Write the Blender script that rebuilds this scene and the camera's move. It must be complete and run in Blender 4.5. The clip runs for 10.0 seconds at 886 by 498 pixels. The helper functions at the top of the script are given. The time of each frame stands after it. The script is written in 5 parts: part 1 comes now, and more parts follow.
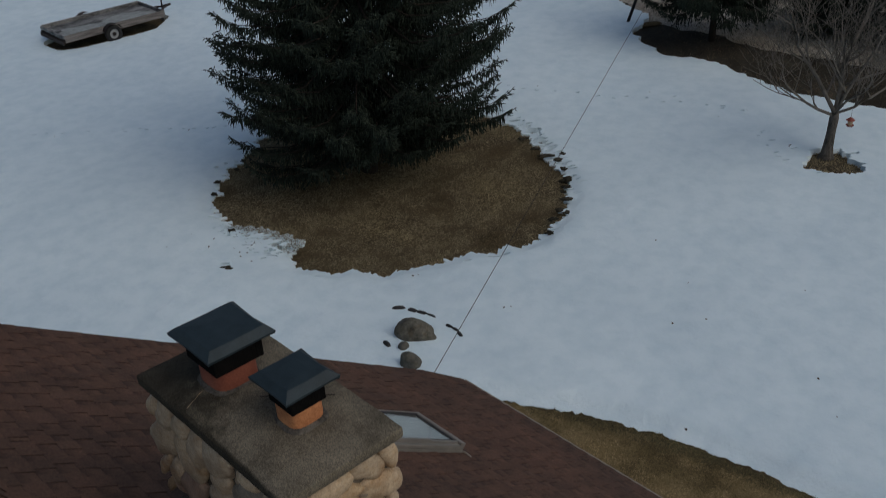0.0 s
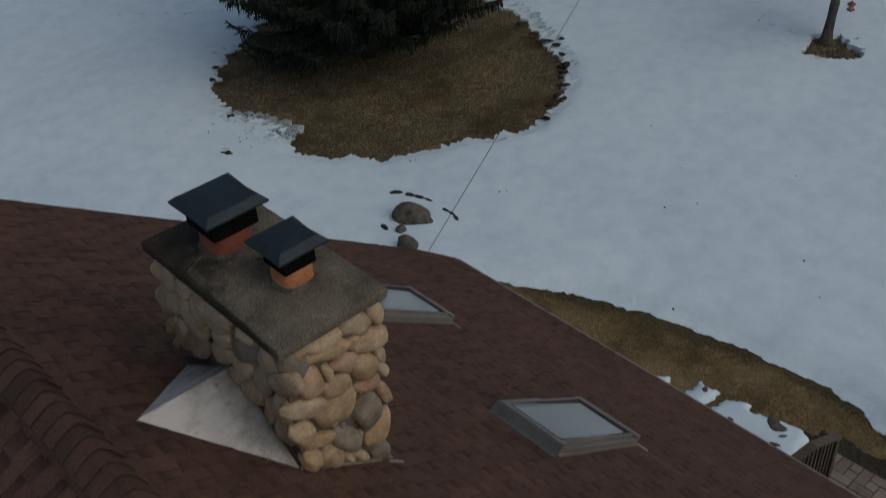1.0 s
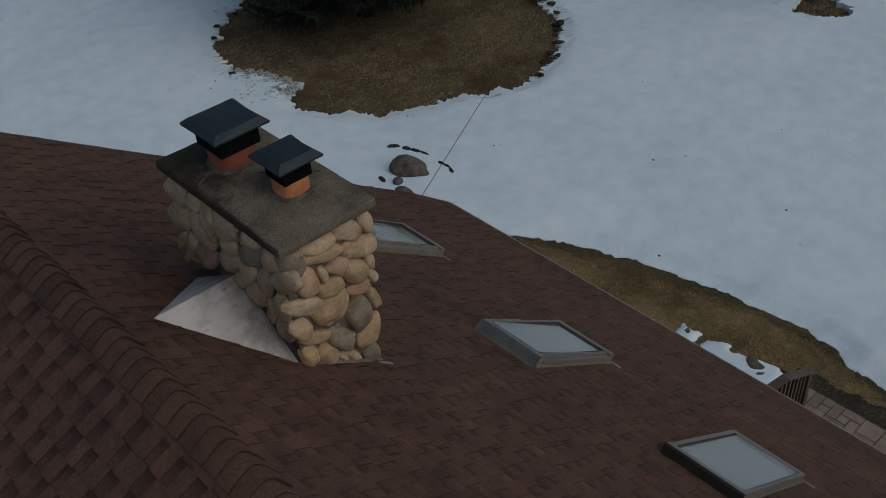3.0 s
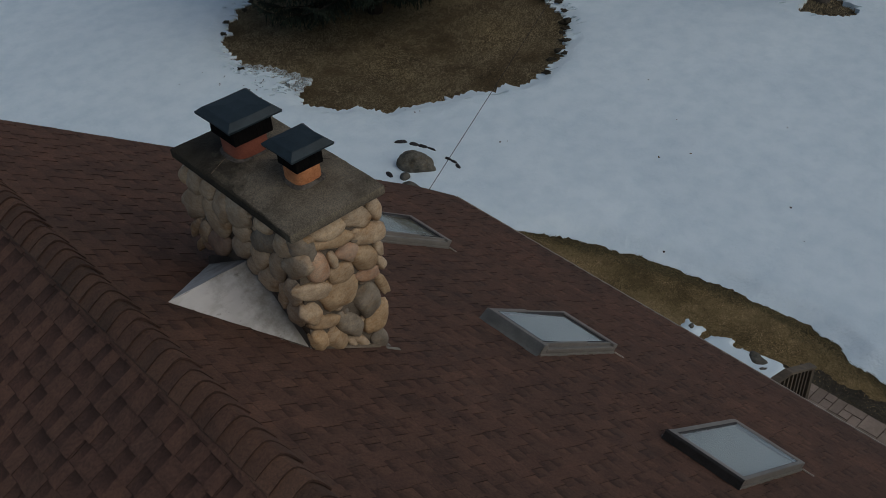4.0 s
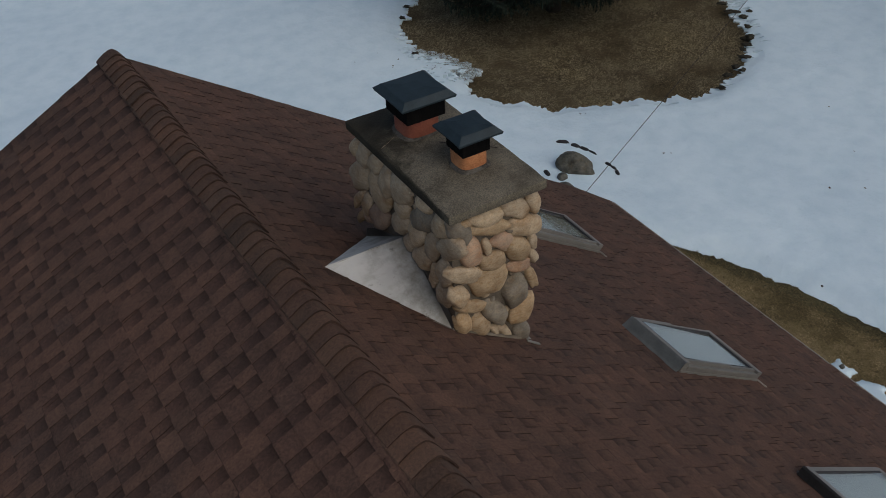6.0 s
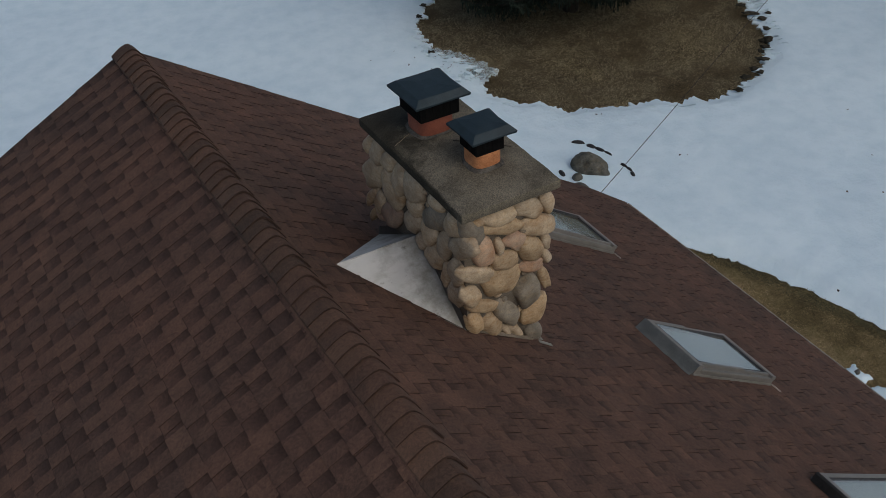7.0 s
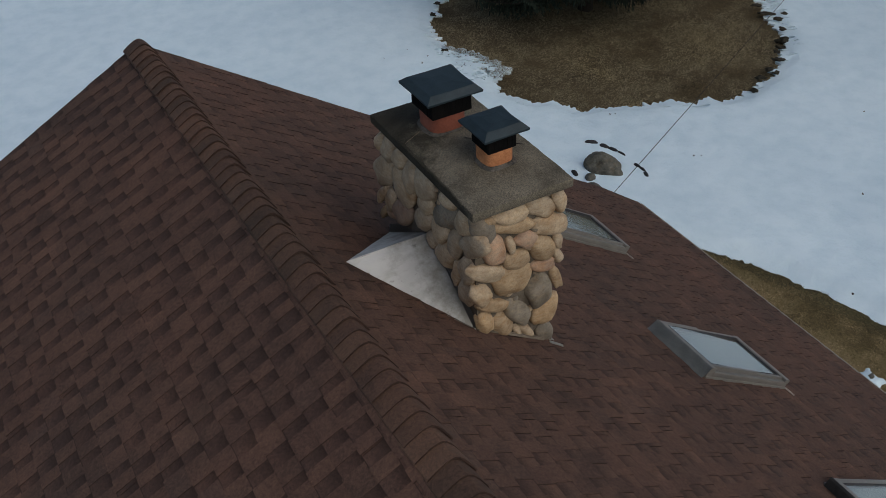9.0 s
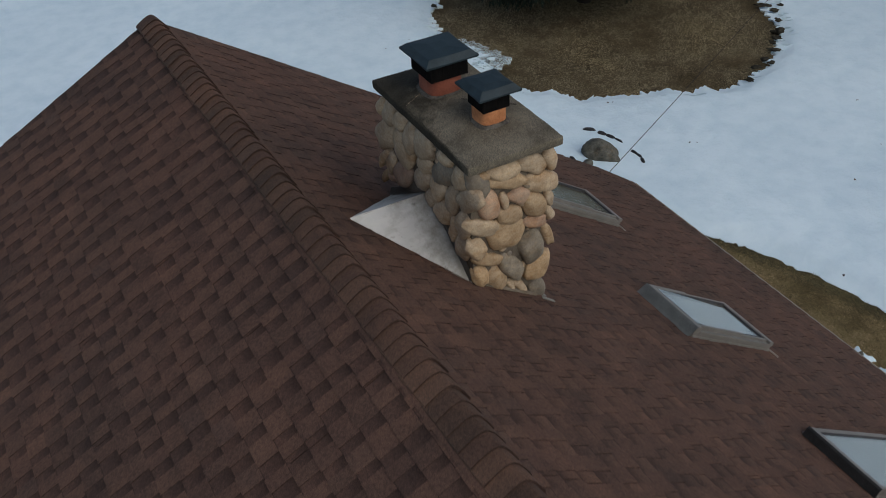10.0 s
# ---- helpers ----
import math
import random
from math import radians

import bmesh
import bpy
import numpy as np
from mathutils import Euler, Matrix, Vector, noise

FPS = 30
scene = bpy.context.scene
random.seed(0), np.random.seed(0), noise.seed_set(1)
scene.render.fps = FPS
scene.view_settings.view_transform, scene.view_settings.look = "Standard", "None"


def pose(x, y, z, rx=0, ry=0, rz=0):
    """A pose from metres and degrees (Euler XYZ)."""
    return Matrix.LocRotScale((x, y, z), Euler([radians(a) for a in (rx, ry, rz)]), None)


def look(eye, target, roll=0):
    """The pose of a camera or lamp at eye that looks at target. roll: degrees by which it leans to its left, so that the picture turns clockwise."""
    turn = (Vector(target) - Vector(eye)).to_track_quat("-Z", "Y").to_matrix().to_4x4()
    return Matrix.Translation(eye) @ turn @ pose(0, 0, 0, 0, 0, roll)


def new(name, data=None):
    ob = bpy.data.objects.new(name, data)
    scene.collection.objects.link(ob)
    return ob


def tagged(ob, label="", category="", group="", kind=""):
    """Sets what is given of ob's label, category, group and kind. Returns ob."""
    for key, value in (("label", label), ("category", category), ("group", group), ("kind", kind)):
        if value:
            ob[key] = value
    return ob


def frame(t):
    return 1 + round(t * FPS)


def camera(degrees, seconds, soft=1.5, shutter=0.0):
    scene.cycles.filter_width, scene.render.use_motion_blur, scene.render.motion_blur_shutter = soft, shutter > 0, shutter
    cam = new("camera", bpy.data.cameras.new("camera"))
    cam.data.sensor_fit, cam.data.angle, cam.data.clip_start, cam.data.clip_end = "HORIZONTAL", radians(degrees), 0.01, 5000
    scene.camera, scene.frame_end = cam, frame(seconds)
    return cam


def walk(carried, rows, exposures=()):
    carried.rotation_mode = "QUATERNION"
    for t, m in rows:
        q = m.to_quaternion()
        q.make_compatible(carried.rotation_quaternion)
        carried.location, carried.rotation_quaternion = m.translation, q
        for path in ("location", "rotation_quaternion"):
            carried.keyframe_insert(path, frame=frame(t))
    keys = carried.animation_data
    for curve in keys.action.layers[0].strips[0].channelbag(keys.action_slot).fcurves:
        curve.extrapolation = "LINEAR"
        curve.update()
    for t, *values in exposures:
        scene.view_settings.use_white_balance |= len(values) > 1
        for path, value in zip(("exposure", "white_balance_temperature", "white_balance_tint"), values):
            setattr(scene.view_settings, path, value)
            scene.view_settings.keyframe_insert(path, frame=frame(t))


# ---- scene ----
cam = camera(49.0, 10.0, soft=0.5, shutter=0.5)
PATH = [
    (0, (-1.496, -2.845, 10.407), (-0.351, -1.543, 9.409), -3.6),
    (0.5, (-1.556, -2.979, 10.445), (-0.449, -1.707, 9.37), -3.7),
    (1, (-1.644, -3.168, 10.504), (-0.595, -1.947, 9.317), -3.9),
    (1.5, (-1.743, -3.35, 10.542), (-0.721, -2.155, 9.306), -4.0),
    (2, (-1.848, -3.521, 10.578), (-0.829, -2.327, 9.338), -4.0),
    (2.5, (-1.947, -3.658, 10.607), (-0.927, -2.465, 9.367), -4.1),
    (4, (-2.141, -3.872, 10.666), (-1.135, -2.67, 9.425), -4.0),
    (4.5, (-2.179, -3.896, 10.677), (-1.186, -2.683, 9.436), -3.9),
    (5, (-2.209, -3.909, 10.685), (-1.288, -2.637, 9.447), -3.7),
    (5.5, (-2.224, -3.903, 10.683), (-1.407, -2.556, 9.45), -3.4),
    (6, (-2.226, -3.899, 10.68), (-1.46, -2.522, 9.449), -3.3),
    (7.5, (-2.179, -3.866, 10.636), (-1.443, -2.472, 9.405), -3.2),
    (8, (-2.163, -3.85, 10.622), (-1.436, -2.452, 9.391), -3.2),
    (8.5, (-2.163, -3.837, 10.615), (-1.442, -2.436, 9.383), -3.2),
    (9, (-2.174, -3.843, 10.612), (-1.455, -2.44, 9.38), -3.2),
    (9.5, (-2.236, -3.976, 10.615), (-1.52, -2.572, 9.383), -3.2),
    (10, (-2.377, -4.262, 10.616), (-1.662, -2.859, 9.383), -3.2),
]
EXPOSURES = [(t, stops, kelvin, tint) for t, stops, kelvin, tint in ((0, 0.2, 6250, 8.5), (1.0, 0.04, 6250, 8.5), (2.5, 0.02, 6230, 8.5), (4.5, 0.10, 6200, 8.5), (5.0, 0.17, 6190, 8.5), (5.5, 0.34, 6180, 8.5), (7.5, 0.46, 6120, 8), (9.0, 0.55, 6100, 7.5), (10.0, 0.67, 6060, 7))]
walk(cam, [(t, look(eye, target, roll)) for t, eye, target, roll in PATH], EXPOSURES)

# ---- world and light ----
world = bpy.data.worlds.new("world")
scene.world = world
world.use_nodes = True
wn = world.node_tree
sky = wn.nodes.new("ShaderNodeTexSky")
sky.sky_type, sky.sun_disc = "NISHITA", False
SUN_ELEV, SUN_AZ = radians(46), radians(171)
sky.sun_elevation, sky.sun_rotation = SUN_ELEV, SUN_AZ
sky.air_density, sky.dust_density, sky.ozone_density = 1.0, 3.0, 1.0
wn.links.new(sky.outputs[0], wn.nodes["Background"].inputs[0])
wn.nodes["Background"].inputs[1].default_value = 0.056
sun_data = bpy.data.lights.new("sun", "SUN")
sun_data.energy, sun_data.angle, sun_data.color = 0.50, radians(70), (1.0, 0.92, 0.82)
sun = new("sun", sun_data)
sun_way = Vector((math.sin(SUN_AZ) * math.cos(SUN_ELEV), math.cos(SUN_AZ) * math.cos(SUN_ELEV), math.sin(SUN_ELEV)))
sun.matrix_world = look(sun_way * 60, (0, 0, 0))

# ---- materials ----


class Nodes:
    """Short hand for building one node material."""

    def __init__(self, name):
        self.m = bpy.data.materials.new(name)
        self.m.use_nodes = True
        self.t = self.m.node_tree
        self.b = self.t.nodes["Principled BSDF"]
        self.pos = self.t.nodes.new("ShaderNodeNewGeometry")

    def n(self, kind, **sets):
        node = self.t.nodes.new(kind)
        for key, value in sets.items():
            node.inputs[key.replace("_", " ")].default_value = value
        return node

    def link(self, a, b):
        self.t.links.new(a, b)
        return self

    def noise(self, scale, detail=4.0, rough=0.6, stretch=None):
        node = self.n("ShaderNodeTexNoise", Scale=scale, Detail=detail, Roughness=rough)
        if stretch:
            mp = self.n("ShaderNodeMapping")
            mp.inputs["Scale"].default_value = stretch
            self.link(self.pos.outputs["Position"], mp.inputs["Vector"])
            self.link(mp.outputs[0], node.inputs["Vector"])
        else:
            self.link(self.pos.outputs["Position"], node.inputs["Vector"])
        return node.outputs["Fac"]

    def ramp(self, fac, stops):
        node = self.t.nodes.new("ShaderNodeValToRGB")
        els = node.color_ramp.elements
        while len(els) < len(stops):
            els.new(0.5)
        for el, (p, col) in zip(els, stops):
            el.position = p
            el.color = (*col, 1) if len(col) == 3 else col
        self.link(fac, node.inputs[0])
        return node.outputs["Color"]

    def mix(self, a, b, fac, how="MIX"):
        node = self.t.nodes.new("ShaderNodeMix")
        node.data_type, node.blend_type = "RGBA", how
        for sock, v in ((node.inputs[6], a), (node.inputs[7], b), (node.inputs[0], fac)):
            if isinstance(v, (int, float)):
                sock.default_value = v
            elif isinstance(v, tuple):
                sock.default_value = (*v, 1)
            else:
                self.link(v, sock)
        return node.outputs[2]

    def math(self, op, a, b=0.0):
        node = self.t.nodes.new("ShaderNodeMath")
        node.operation = op
        for sock, v in ((node.inputs[0], a), (node.inputs[1], b)):
            if isinstance(v, (int, float)):
                sock.default_value = v
            else:
                self.link(v, sock)
        return node.outputs[0]

    def random(self):
        """One number for each object and each loose piece of a mesh."""
        ob = self.t.nodes.new("ShaderNodeObjectInfo")
        both = self.math("ADD", ob.outputs["Random"], self.pos.outputs["Random Per Island"])
        return self.math("FRACT", both)

    def bump(self, height, strength, distance, below=None):
        node = self.n("ShaderNodeBump", Strength=strength, Distance=distance)
        self.link(height, node.inputs["Height"])
        if below is not None:
            self.link(below, node.inputs["Normal"])
        return node.outputs[0]

    def done(self, colour, rough=0.8, normal=None, metal=0.0, spec=0.3):
        if isinstance(colour, tuple):
            self.b.inputs["Base Color"].default_value = (*colour, 1)
        else:
            self.link(colour, self.b.inputs["Base Color"])
        if isinstance(rough, float):
            self.b.inputs["Roughness"].default_value = rough
        else:
            self.link(rough, self.b.inputs["Roughness"])
        self.b.inputs["Metallic"].default_value = metal
        self.b.inputs["Specular IOR Level"].default_value = spec
        if normal is not None:
            self.link(normal, self.b.inputs["Normal"])
        return self.m


def grainy(name, dark, light, coarse=3.0, fine=60.0, rough=0.8, metal=0.0, relief=0.3, depth=0.004, spec=0.3, vary=0.25, stretch=None):
    """Two scales of variation between two colours, a shift for each piece, and fine relief."""
    k = Nodes(name)
    c = k.noise(coarse, 5.0, 0.6, stretch)
    f = k.noise(fine, 3.0, 0.7, stretch)
    m = k.math("ADD", k.math("MULTIPLY", c, 0.6), k.math("MULTIPLY", f, 0.4))
    col = k.ramp(m, [(0.36, dark), (0.64, light)])
    shade = k.ramp(k.random(), [(0.0, (1 - vary,) * 3), (1.0, (1 + vary,) * 3)])
    col = k.mix(col, shade, 1.0, "MULTIPLY")
    return k.done(col, rough, k.bump(f, relief, depth), metal, spec)


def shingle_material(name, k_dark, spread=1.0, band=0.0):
    """Mineral granules; band is the plan width of a course whose upper part is darker."""
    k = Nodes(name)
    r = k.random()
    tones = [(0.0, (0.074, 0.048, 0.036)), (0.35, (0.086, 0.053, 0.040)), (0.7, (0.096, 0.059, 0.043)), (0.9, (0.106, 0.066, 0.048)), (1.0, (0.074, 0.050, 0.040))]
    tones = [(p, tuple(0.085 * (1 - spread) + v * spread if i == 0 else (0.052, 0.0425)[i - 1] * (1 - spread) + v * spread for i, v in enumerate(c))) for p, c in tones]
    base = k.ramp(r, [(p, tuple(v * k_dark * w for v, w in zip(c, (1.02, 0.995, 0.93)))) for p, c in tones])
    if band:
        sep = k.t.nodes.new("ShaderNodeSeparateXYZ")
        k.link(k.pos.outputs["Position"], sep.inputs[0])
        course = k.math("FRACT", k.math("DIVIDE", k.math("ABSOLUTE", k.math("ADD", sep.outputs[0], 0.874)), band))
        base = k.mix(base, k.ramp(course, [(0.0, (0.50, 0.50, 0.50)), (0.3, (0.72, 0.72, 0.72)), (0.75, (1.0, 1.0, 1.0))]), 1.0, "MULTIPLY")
    wide = k.ramp(k.noise(0.9, 4.0), [(0.3, (0.86, 0.89, 0.90)), (0.7, (1.17, 1.08, 1.03))])
    wide = k.mix(wide, k.ramp(k.noise(3.2, 4.0, 0.6), [(0.35, (0.83, 0.83, 0.84)), (0.65, (1.17, 1.13, 1.10))]), 1.0, "MULTIPLY")
    blot = k.ramp(k.noise(55.0, 3.0, 0.7), [(0.3, (0.72, 0.72, 0.74)), (0.68, (1.25, 1.22, 1.2))])
    base = k.mix(base, blot, 1.0, "MULTIPLY")
    speck = k.ramp(k.noise(240.0, 2.0, 0.8), [(0.3, (0.62, 0.62, 0.63)), (0.5, (1.0, 1.0, 1.0)), (0.72, (1.5, 1.44, 1.4))])
    col = k.mix(k.mix(base, wide, 1.0, "MULTIPLY"), speck, 1.0, "MULTIPLY")
    return k.done(col, 0.92, k.bump(k.noise(200.0, 2.0, 0.8), 0.7, 0.003), 0.0, 0.25)


def stone_material(name, a, b, streak):
    k = Nodes(name)
    c = k.ramp(k.noise(9.0, 6.0, 0.65), [(0.32, a), (0.66, b)])
    v = k.ramp(k.noise(22.0, 4.0, 0.6, (1, 1, 2.4)), [(0.45, (1, 1, 1)), (0.7, streak)])
    sh = k.ramp(k.random(), [(0.0, (0.84, 0.84, 0.85)), (0.5, (0.97, 0.96, 0.94)), (1.0, (1.12, 1.09, 1.04))])
    rust = k.ramp(k.noise(5.0, 5.0, 0.65), [(0.54, (1, 1, 1)), (0.72, (0.84, 0.70, 0.54))])
    c = k.mix(c, rust, 1.0, "MULTIPLY")
    pits = k.noise(90.0, 4.0, 0.7)
    col = k.mix(k.mix(c, v, 1.0, "MULTIPLY"), sh, 1.0, "MULTIPLY")
    col = k.mix(col, k.ramp(pits, [(0.3, (0.7, 0.7, 0.7)), (0.55, (1.05, 1.05, 1.05))]), 1.0, "MULTIPLY")
    return k.done(col, 0.72, k.bump(pits, 0.35, 0.004, k.bump(k.noise(14.0, 4.0), 0.4, 0.012)), 0.0, 0.35)


def concrete_material():
    k = Nodes("weathered_concrete")
    base = k.ramp(k.noise(5.0, 6.0, 0.65), [(0.3, (0.088, 0.077, 0.057)), (0.68, (0.190, 0.167, 0.127))])
    vor = k.n("ShaderNodeTexVoronoi", Scale=190.0)
    k.link(k.pos.outputs["Position"], vor.inputs["Vector"])
    agg = k.ramp(vor.outputs["Color"], [(0.15, (0.66, 0.65, 0.62)), (0.5, (0.98, 0.96, 0.92)), (0.85, (1.36, 1.30, 1.20))])
    # soot round the large flue; uphill edge darkened by moss and painted shade
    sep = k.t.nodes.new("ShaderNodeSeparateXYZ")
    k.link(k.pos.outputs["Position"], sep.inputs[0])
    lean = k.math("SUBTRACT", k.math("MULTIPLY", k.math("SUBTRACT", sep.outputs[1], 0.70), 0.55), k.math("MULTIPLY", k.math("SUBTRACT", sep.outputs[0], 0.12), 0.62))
    edge = k.math("MULTIPLY", k.math("MAXIMUM", k.math("SUBTRACT", 0.012, sep.outputs[0]), 0.0), 14.0)  # outer lip face: moss, with its shade painted in
    soot_shade = k.ramp(k.math("ADD", k.math("ADD", k.noise(4.0, 5.0, 0.7), lean), edge), [(0.40, (1, 1, 1)), (0.62, (0.26, 0.26, 0.24))])
    col = k.mix(k.mix(base, agg, 1.0, "MULTIPLY"), soot_shade, 1.0, "MULTIPLY")
    h = k.math("ADD", vor.outputs["Distance"], k.noise(160.0, 3.0))
    return k.done(col, 0.9, k.bump(h, 0.5, 0.004), 0.0, 0.2)


def snow_material():
    k = Nodes("old_snow")
    big = k.noise(0.25, 5.0, 0.55)
    mid = k.noise(2.2, 5.0, 0.6)
    fine = k.noise(14.0, 4.0, 0.65)
    col = k.ramp(mid, [(0.3, (0.645, 0.775, 0.82)), (0.6, (0.735, 0.85, 0.885))])
    col = k.mix(col, k.ramp(big, [(0.35, (0.94, 0.955, 0.97)), (0.65, (1.02, 1.02, 1.02))]), 1.0, "MULTIPLY")
    dirt = k.ramp(k.noise(30.0, 2.0, 0.8), [(0.70, (1, 1, 1)), (0.80, (0.72, 0.68, 0.62))])
    col = k.mix(col, dirt, 0.5, "MULTIPLY")
    k.b.inputs["Subsurface Weight"].default_value = 0.0
    nrm = k.bump(fine, 0.40, 0.02, k.bump(mid, 0.50, 0.10, k.bump(big, 0.3, 0.5)))
    return k.done(col, 0.65, nrm, 0.0, 0.25)


def turf_material(name, a, b, c, scale=1.0):
    k = Nodes(name)
    n1 = k.noise(0.7 * scale, 5.0, 0.6)
    n2 = k.noise(16.0 * scale, 4.0, 0.7)
    n3 = k.noise(70.0 * scale, 3.0, 0.8)
    col = k.ramp(k.math("ADD", k.math("MULTIPLY", n1, 0.5), k.math("MULTIPLY", n3, 0.5)), [(0.36, a), (0.5, b), (0.66, c)])
    col = k.mix(col, k.ramp(n2, [(0.3, (0.62, 0.62, 0.6)), (0.6, (1.12, 1.1, 1.05))]), 1.0, "MULTIPLY")
    return k.done(col, 0.95, k.bump(n3, 0.7, 0.02, k.bump(n2, 0.6, 0.05)), 0.0, 0.1)


def grass_material(name, dark, mid, pale, tint, patch, clump):
    """Dead blades: a shade for each, clumps, and wider drifts of another tint."""
    k = Nodes(name)
    shade = k.math("ADD", k.math("MULTIPLY", k.random(), 0.45), k.math("MULTIPLY", k.noise(clump, 4.0, 0.65), 0.55))
    col = k.ramp(shade, [(0.22, dark), (0.48, mid), (0.78, pale)])
    col = k.mix(col, k.ramp(k.noise(patch, 4.0, 0.6), [(0.36, tint), (0.50, (1, 1, 1)), (0.66, (1.22, 1.20, 1.12))]), 1.0, "MULTIPLY")
    return k.done(col, 0.9, None, 0.0, 0.1)


def zinc_material():
    k = Nodes("weathered_galvanised_sheet")
    base = k.ramp(k.noise(2.2, 5.0, 0.6), [(0.34, (0.45, 0.445, 0.42)), (0.64, (0.57, 0.56, 0.53))])
    spots = k.ramp(k.noise(13.0, 3.0, 0.6), [(0.66, (1, 1, 1)), (0.76, (0.45, 0.44, 0.40))])
    streak = k.ramp(k.noise(5.0, 4.0, 0.6, (1.0, 4.0, 1.0)), [(0.55, (1, 1, 1)), (0.8, (0.72, 0.70, 0.64))])
    sep = k.t.nodes.new("ShaderNodeSeparateXYZ")
    k.link(k.pos.outputs["Position"], sep.inputs[0])
    run = k.math("ADD", k.noise(6.0, 5.0, 0.7), k.math("MULTIPLY", sep.outputs[0], 1.1))
    wash = k.ramp(run, [(0.30, (1, 1, 1)), (0.62, (0.46, 0.44, 0.39))])
    col = k.mix(k.mix(base, spots, 1.0, "MULTIPLY"), streak, 1.0, "MULTIPLY")
    col = k.mix(col, wash, 1.0, "MULTIPLY")
    rough = k.ramp(k.noise(7.0, 4.0), [(0.3, (0.35, 0.35, 0.35)), (0.7, (0.6, 0.6, 0.6))])
    return k.done(col, rough, k.bump(k.noise(3.0, 3.0), 0.15, 0.01), 0.15, 0.5)


M_SNOW = snow_material()
M_TURF = turf_material("dead_turf", (0.036, 0.028, 0.016), (0.104, 0.081, 0.045), (0.19, 0.150, 0.086))
M_MULCH = turf_material("dark_mulch", (0.022, 0.021, 0.016), (0.048, 0.044, 0.034), (0.095, 0.086, 0.066))
M_STRAW = turf_material("dry_verge", (0.20, 0.175, 0.135), (0.42, 0.385, 0.33), (0.70, 0.68, 0.64), 0.5)
M_LAWN = turf_material("dormant_lawn", (0.050, 0.042, 0.019), (0.21, 0.160, 0.078), (0.38, 0.300, 0.160), 1.3)
M_BLADE = grass_material("dry_grass_blade", (0.064, 0.052, 0.032), (0.205, 0.166, 0.098), (0.42, 0.350, 0.215), (0.50, 0.46, 0.40), 0.55, 3.2)
M_BLADE_GREEN = grass_material("half_green_grass_blade", (0.078, 0.056, 0.025), (0.255, 0.184, 0.090), (0.57, 0.425, 0.235), (0.40, 0.42, 0.37), 1.5, 5.5)
M_BLADE_WET = grass_material("wet_grass_blade", (0.030, 0.028, 0.016), (0.085, 0.075, 0.040), (0.19, 0.160, 0.085), (0.6, 0.62, 0.6), 1.0, 4.5)
M_SHINGLE = shingle_material("asphalt_shingle", 1.06, 0.75)
M_CUT_SOFT = shingle_material("asphalt_shingle_cut_edge", 0.5, 0.4)
# one underlayer in two tones: the east slope's extra light is in its colour
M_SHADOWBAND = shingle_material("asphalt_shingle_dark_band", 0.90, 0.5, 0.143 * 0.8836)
M_SHADOWBAND_LIT = shingle_material("asphalt_shingle_lit_band", 1.14, 0.9, 0.143 * 0.8308)
M_RIDGECAP = shingle_material("asphalt_ridge_cap", 1.06, 1.35)
M_TAN = stone_material("tan_fieldstone", (0.32, 0.218, 0.120), (0.51, 0.376, 0.228), (0.82, 0.72, 0.6))
M_PALE = stone_material("pale_fieldstone", (0.38, 0.282, 0.182), (0.57, 0.448, 0.302), (0.85, 0.78, 0.68))
M_RED = stone_material("reddish_fieldstone", (0.28, 0.180, 0.118), (0.45, 0.325, 0.225), (1.2, 1.05, 0.95))
M_GREY = stone_material("grey_fieldstone", (0.15, 0.125, 0.092), (0.28, 0.24, 0.185), (1.2, 1.15, 1.05))
M_MORTAR = grainy("tan_mortar", (0.120, 0.095, 0.066), (0.24, 0.198, 0.148), 8.0, 120.0, 0.95, relief=0.6, depth=0.008)
M_FILLET = grainy("sooty_mortar", (0.028, 0.024, 0.020), (0.14, 0.122, 0.098), 14.0, 70.0, 0.95, relief=0.7)
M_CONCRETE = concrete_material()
M_CLAY_RED = grainy("red_fired_clay", (0.19, 0.050, 0.028), (0.36, 0.115, 0.065), 7.0, 90.0, 0.75, relief=0.2)
M_CLAY = grainy("fired_clay", (0.24, 0.086, 0.033), (0.49, 0.215, 0.088), 7.0, 90.0, 0.75, relief=0.2)
M_HOOD = grainy("black_painted_steel", (0.013, 0.023, 0.027), (0.026, 0.040, 0.047), 10.0, 140.0, 0.55, relief=0.08, spec=0.3, vary=0.1)
M_SOOT = grainy("sooty_screen", (0.004, 0.004, 0.004), (0.010, 0.009, 0.008), 20.0, 200.0, 0.95, relief=0.4, spec=0.05)
M_ZINC = zinc_material()
M_FRAME = grainy("taupe_painted_aluminium", (0.155, 0.142, 0.122), (0.225, 0.206, 0.178), 6.0, 120.0, 0.45, 0.2, 0.08, spec=0.5, vary=0.06)
M_LEADGREY = grainy("grey_green_flashing", (0.17, 0.178, 0.170), (0.27, 0.278, 0.262), 6.0, 90.0, 0.5, 0.0, 0.1)
# shade on the plain windows' uphill faces, painted as a dark metal colour
M_SHADED_HEAD = grainy("shaded_head_flashing", (0.045, 0.043, 0.040), (0.085, 0.080, 0.074), 5.0, 80.0, 0.55, 0.1, 0.1)
M_GASKET = grainy("dark_gasket", (0.02, 0.018, 0.018), (0.04, 0.035, 0.035), 8.0, 90.0, 0.7)
M_DRIP = grainy("tan_drip_edge", (0.33, 0.285, 0.235), (0.48, 0.42, 0.35), 4.0, 80.0, 0.5, 0.2, 0.1)
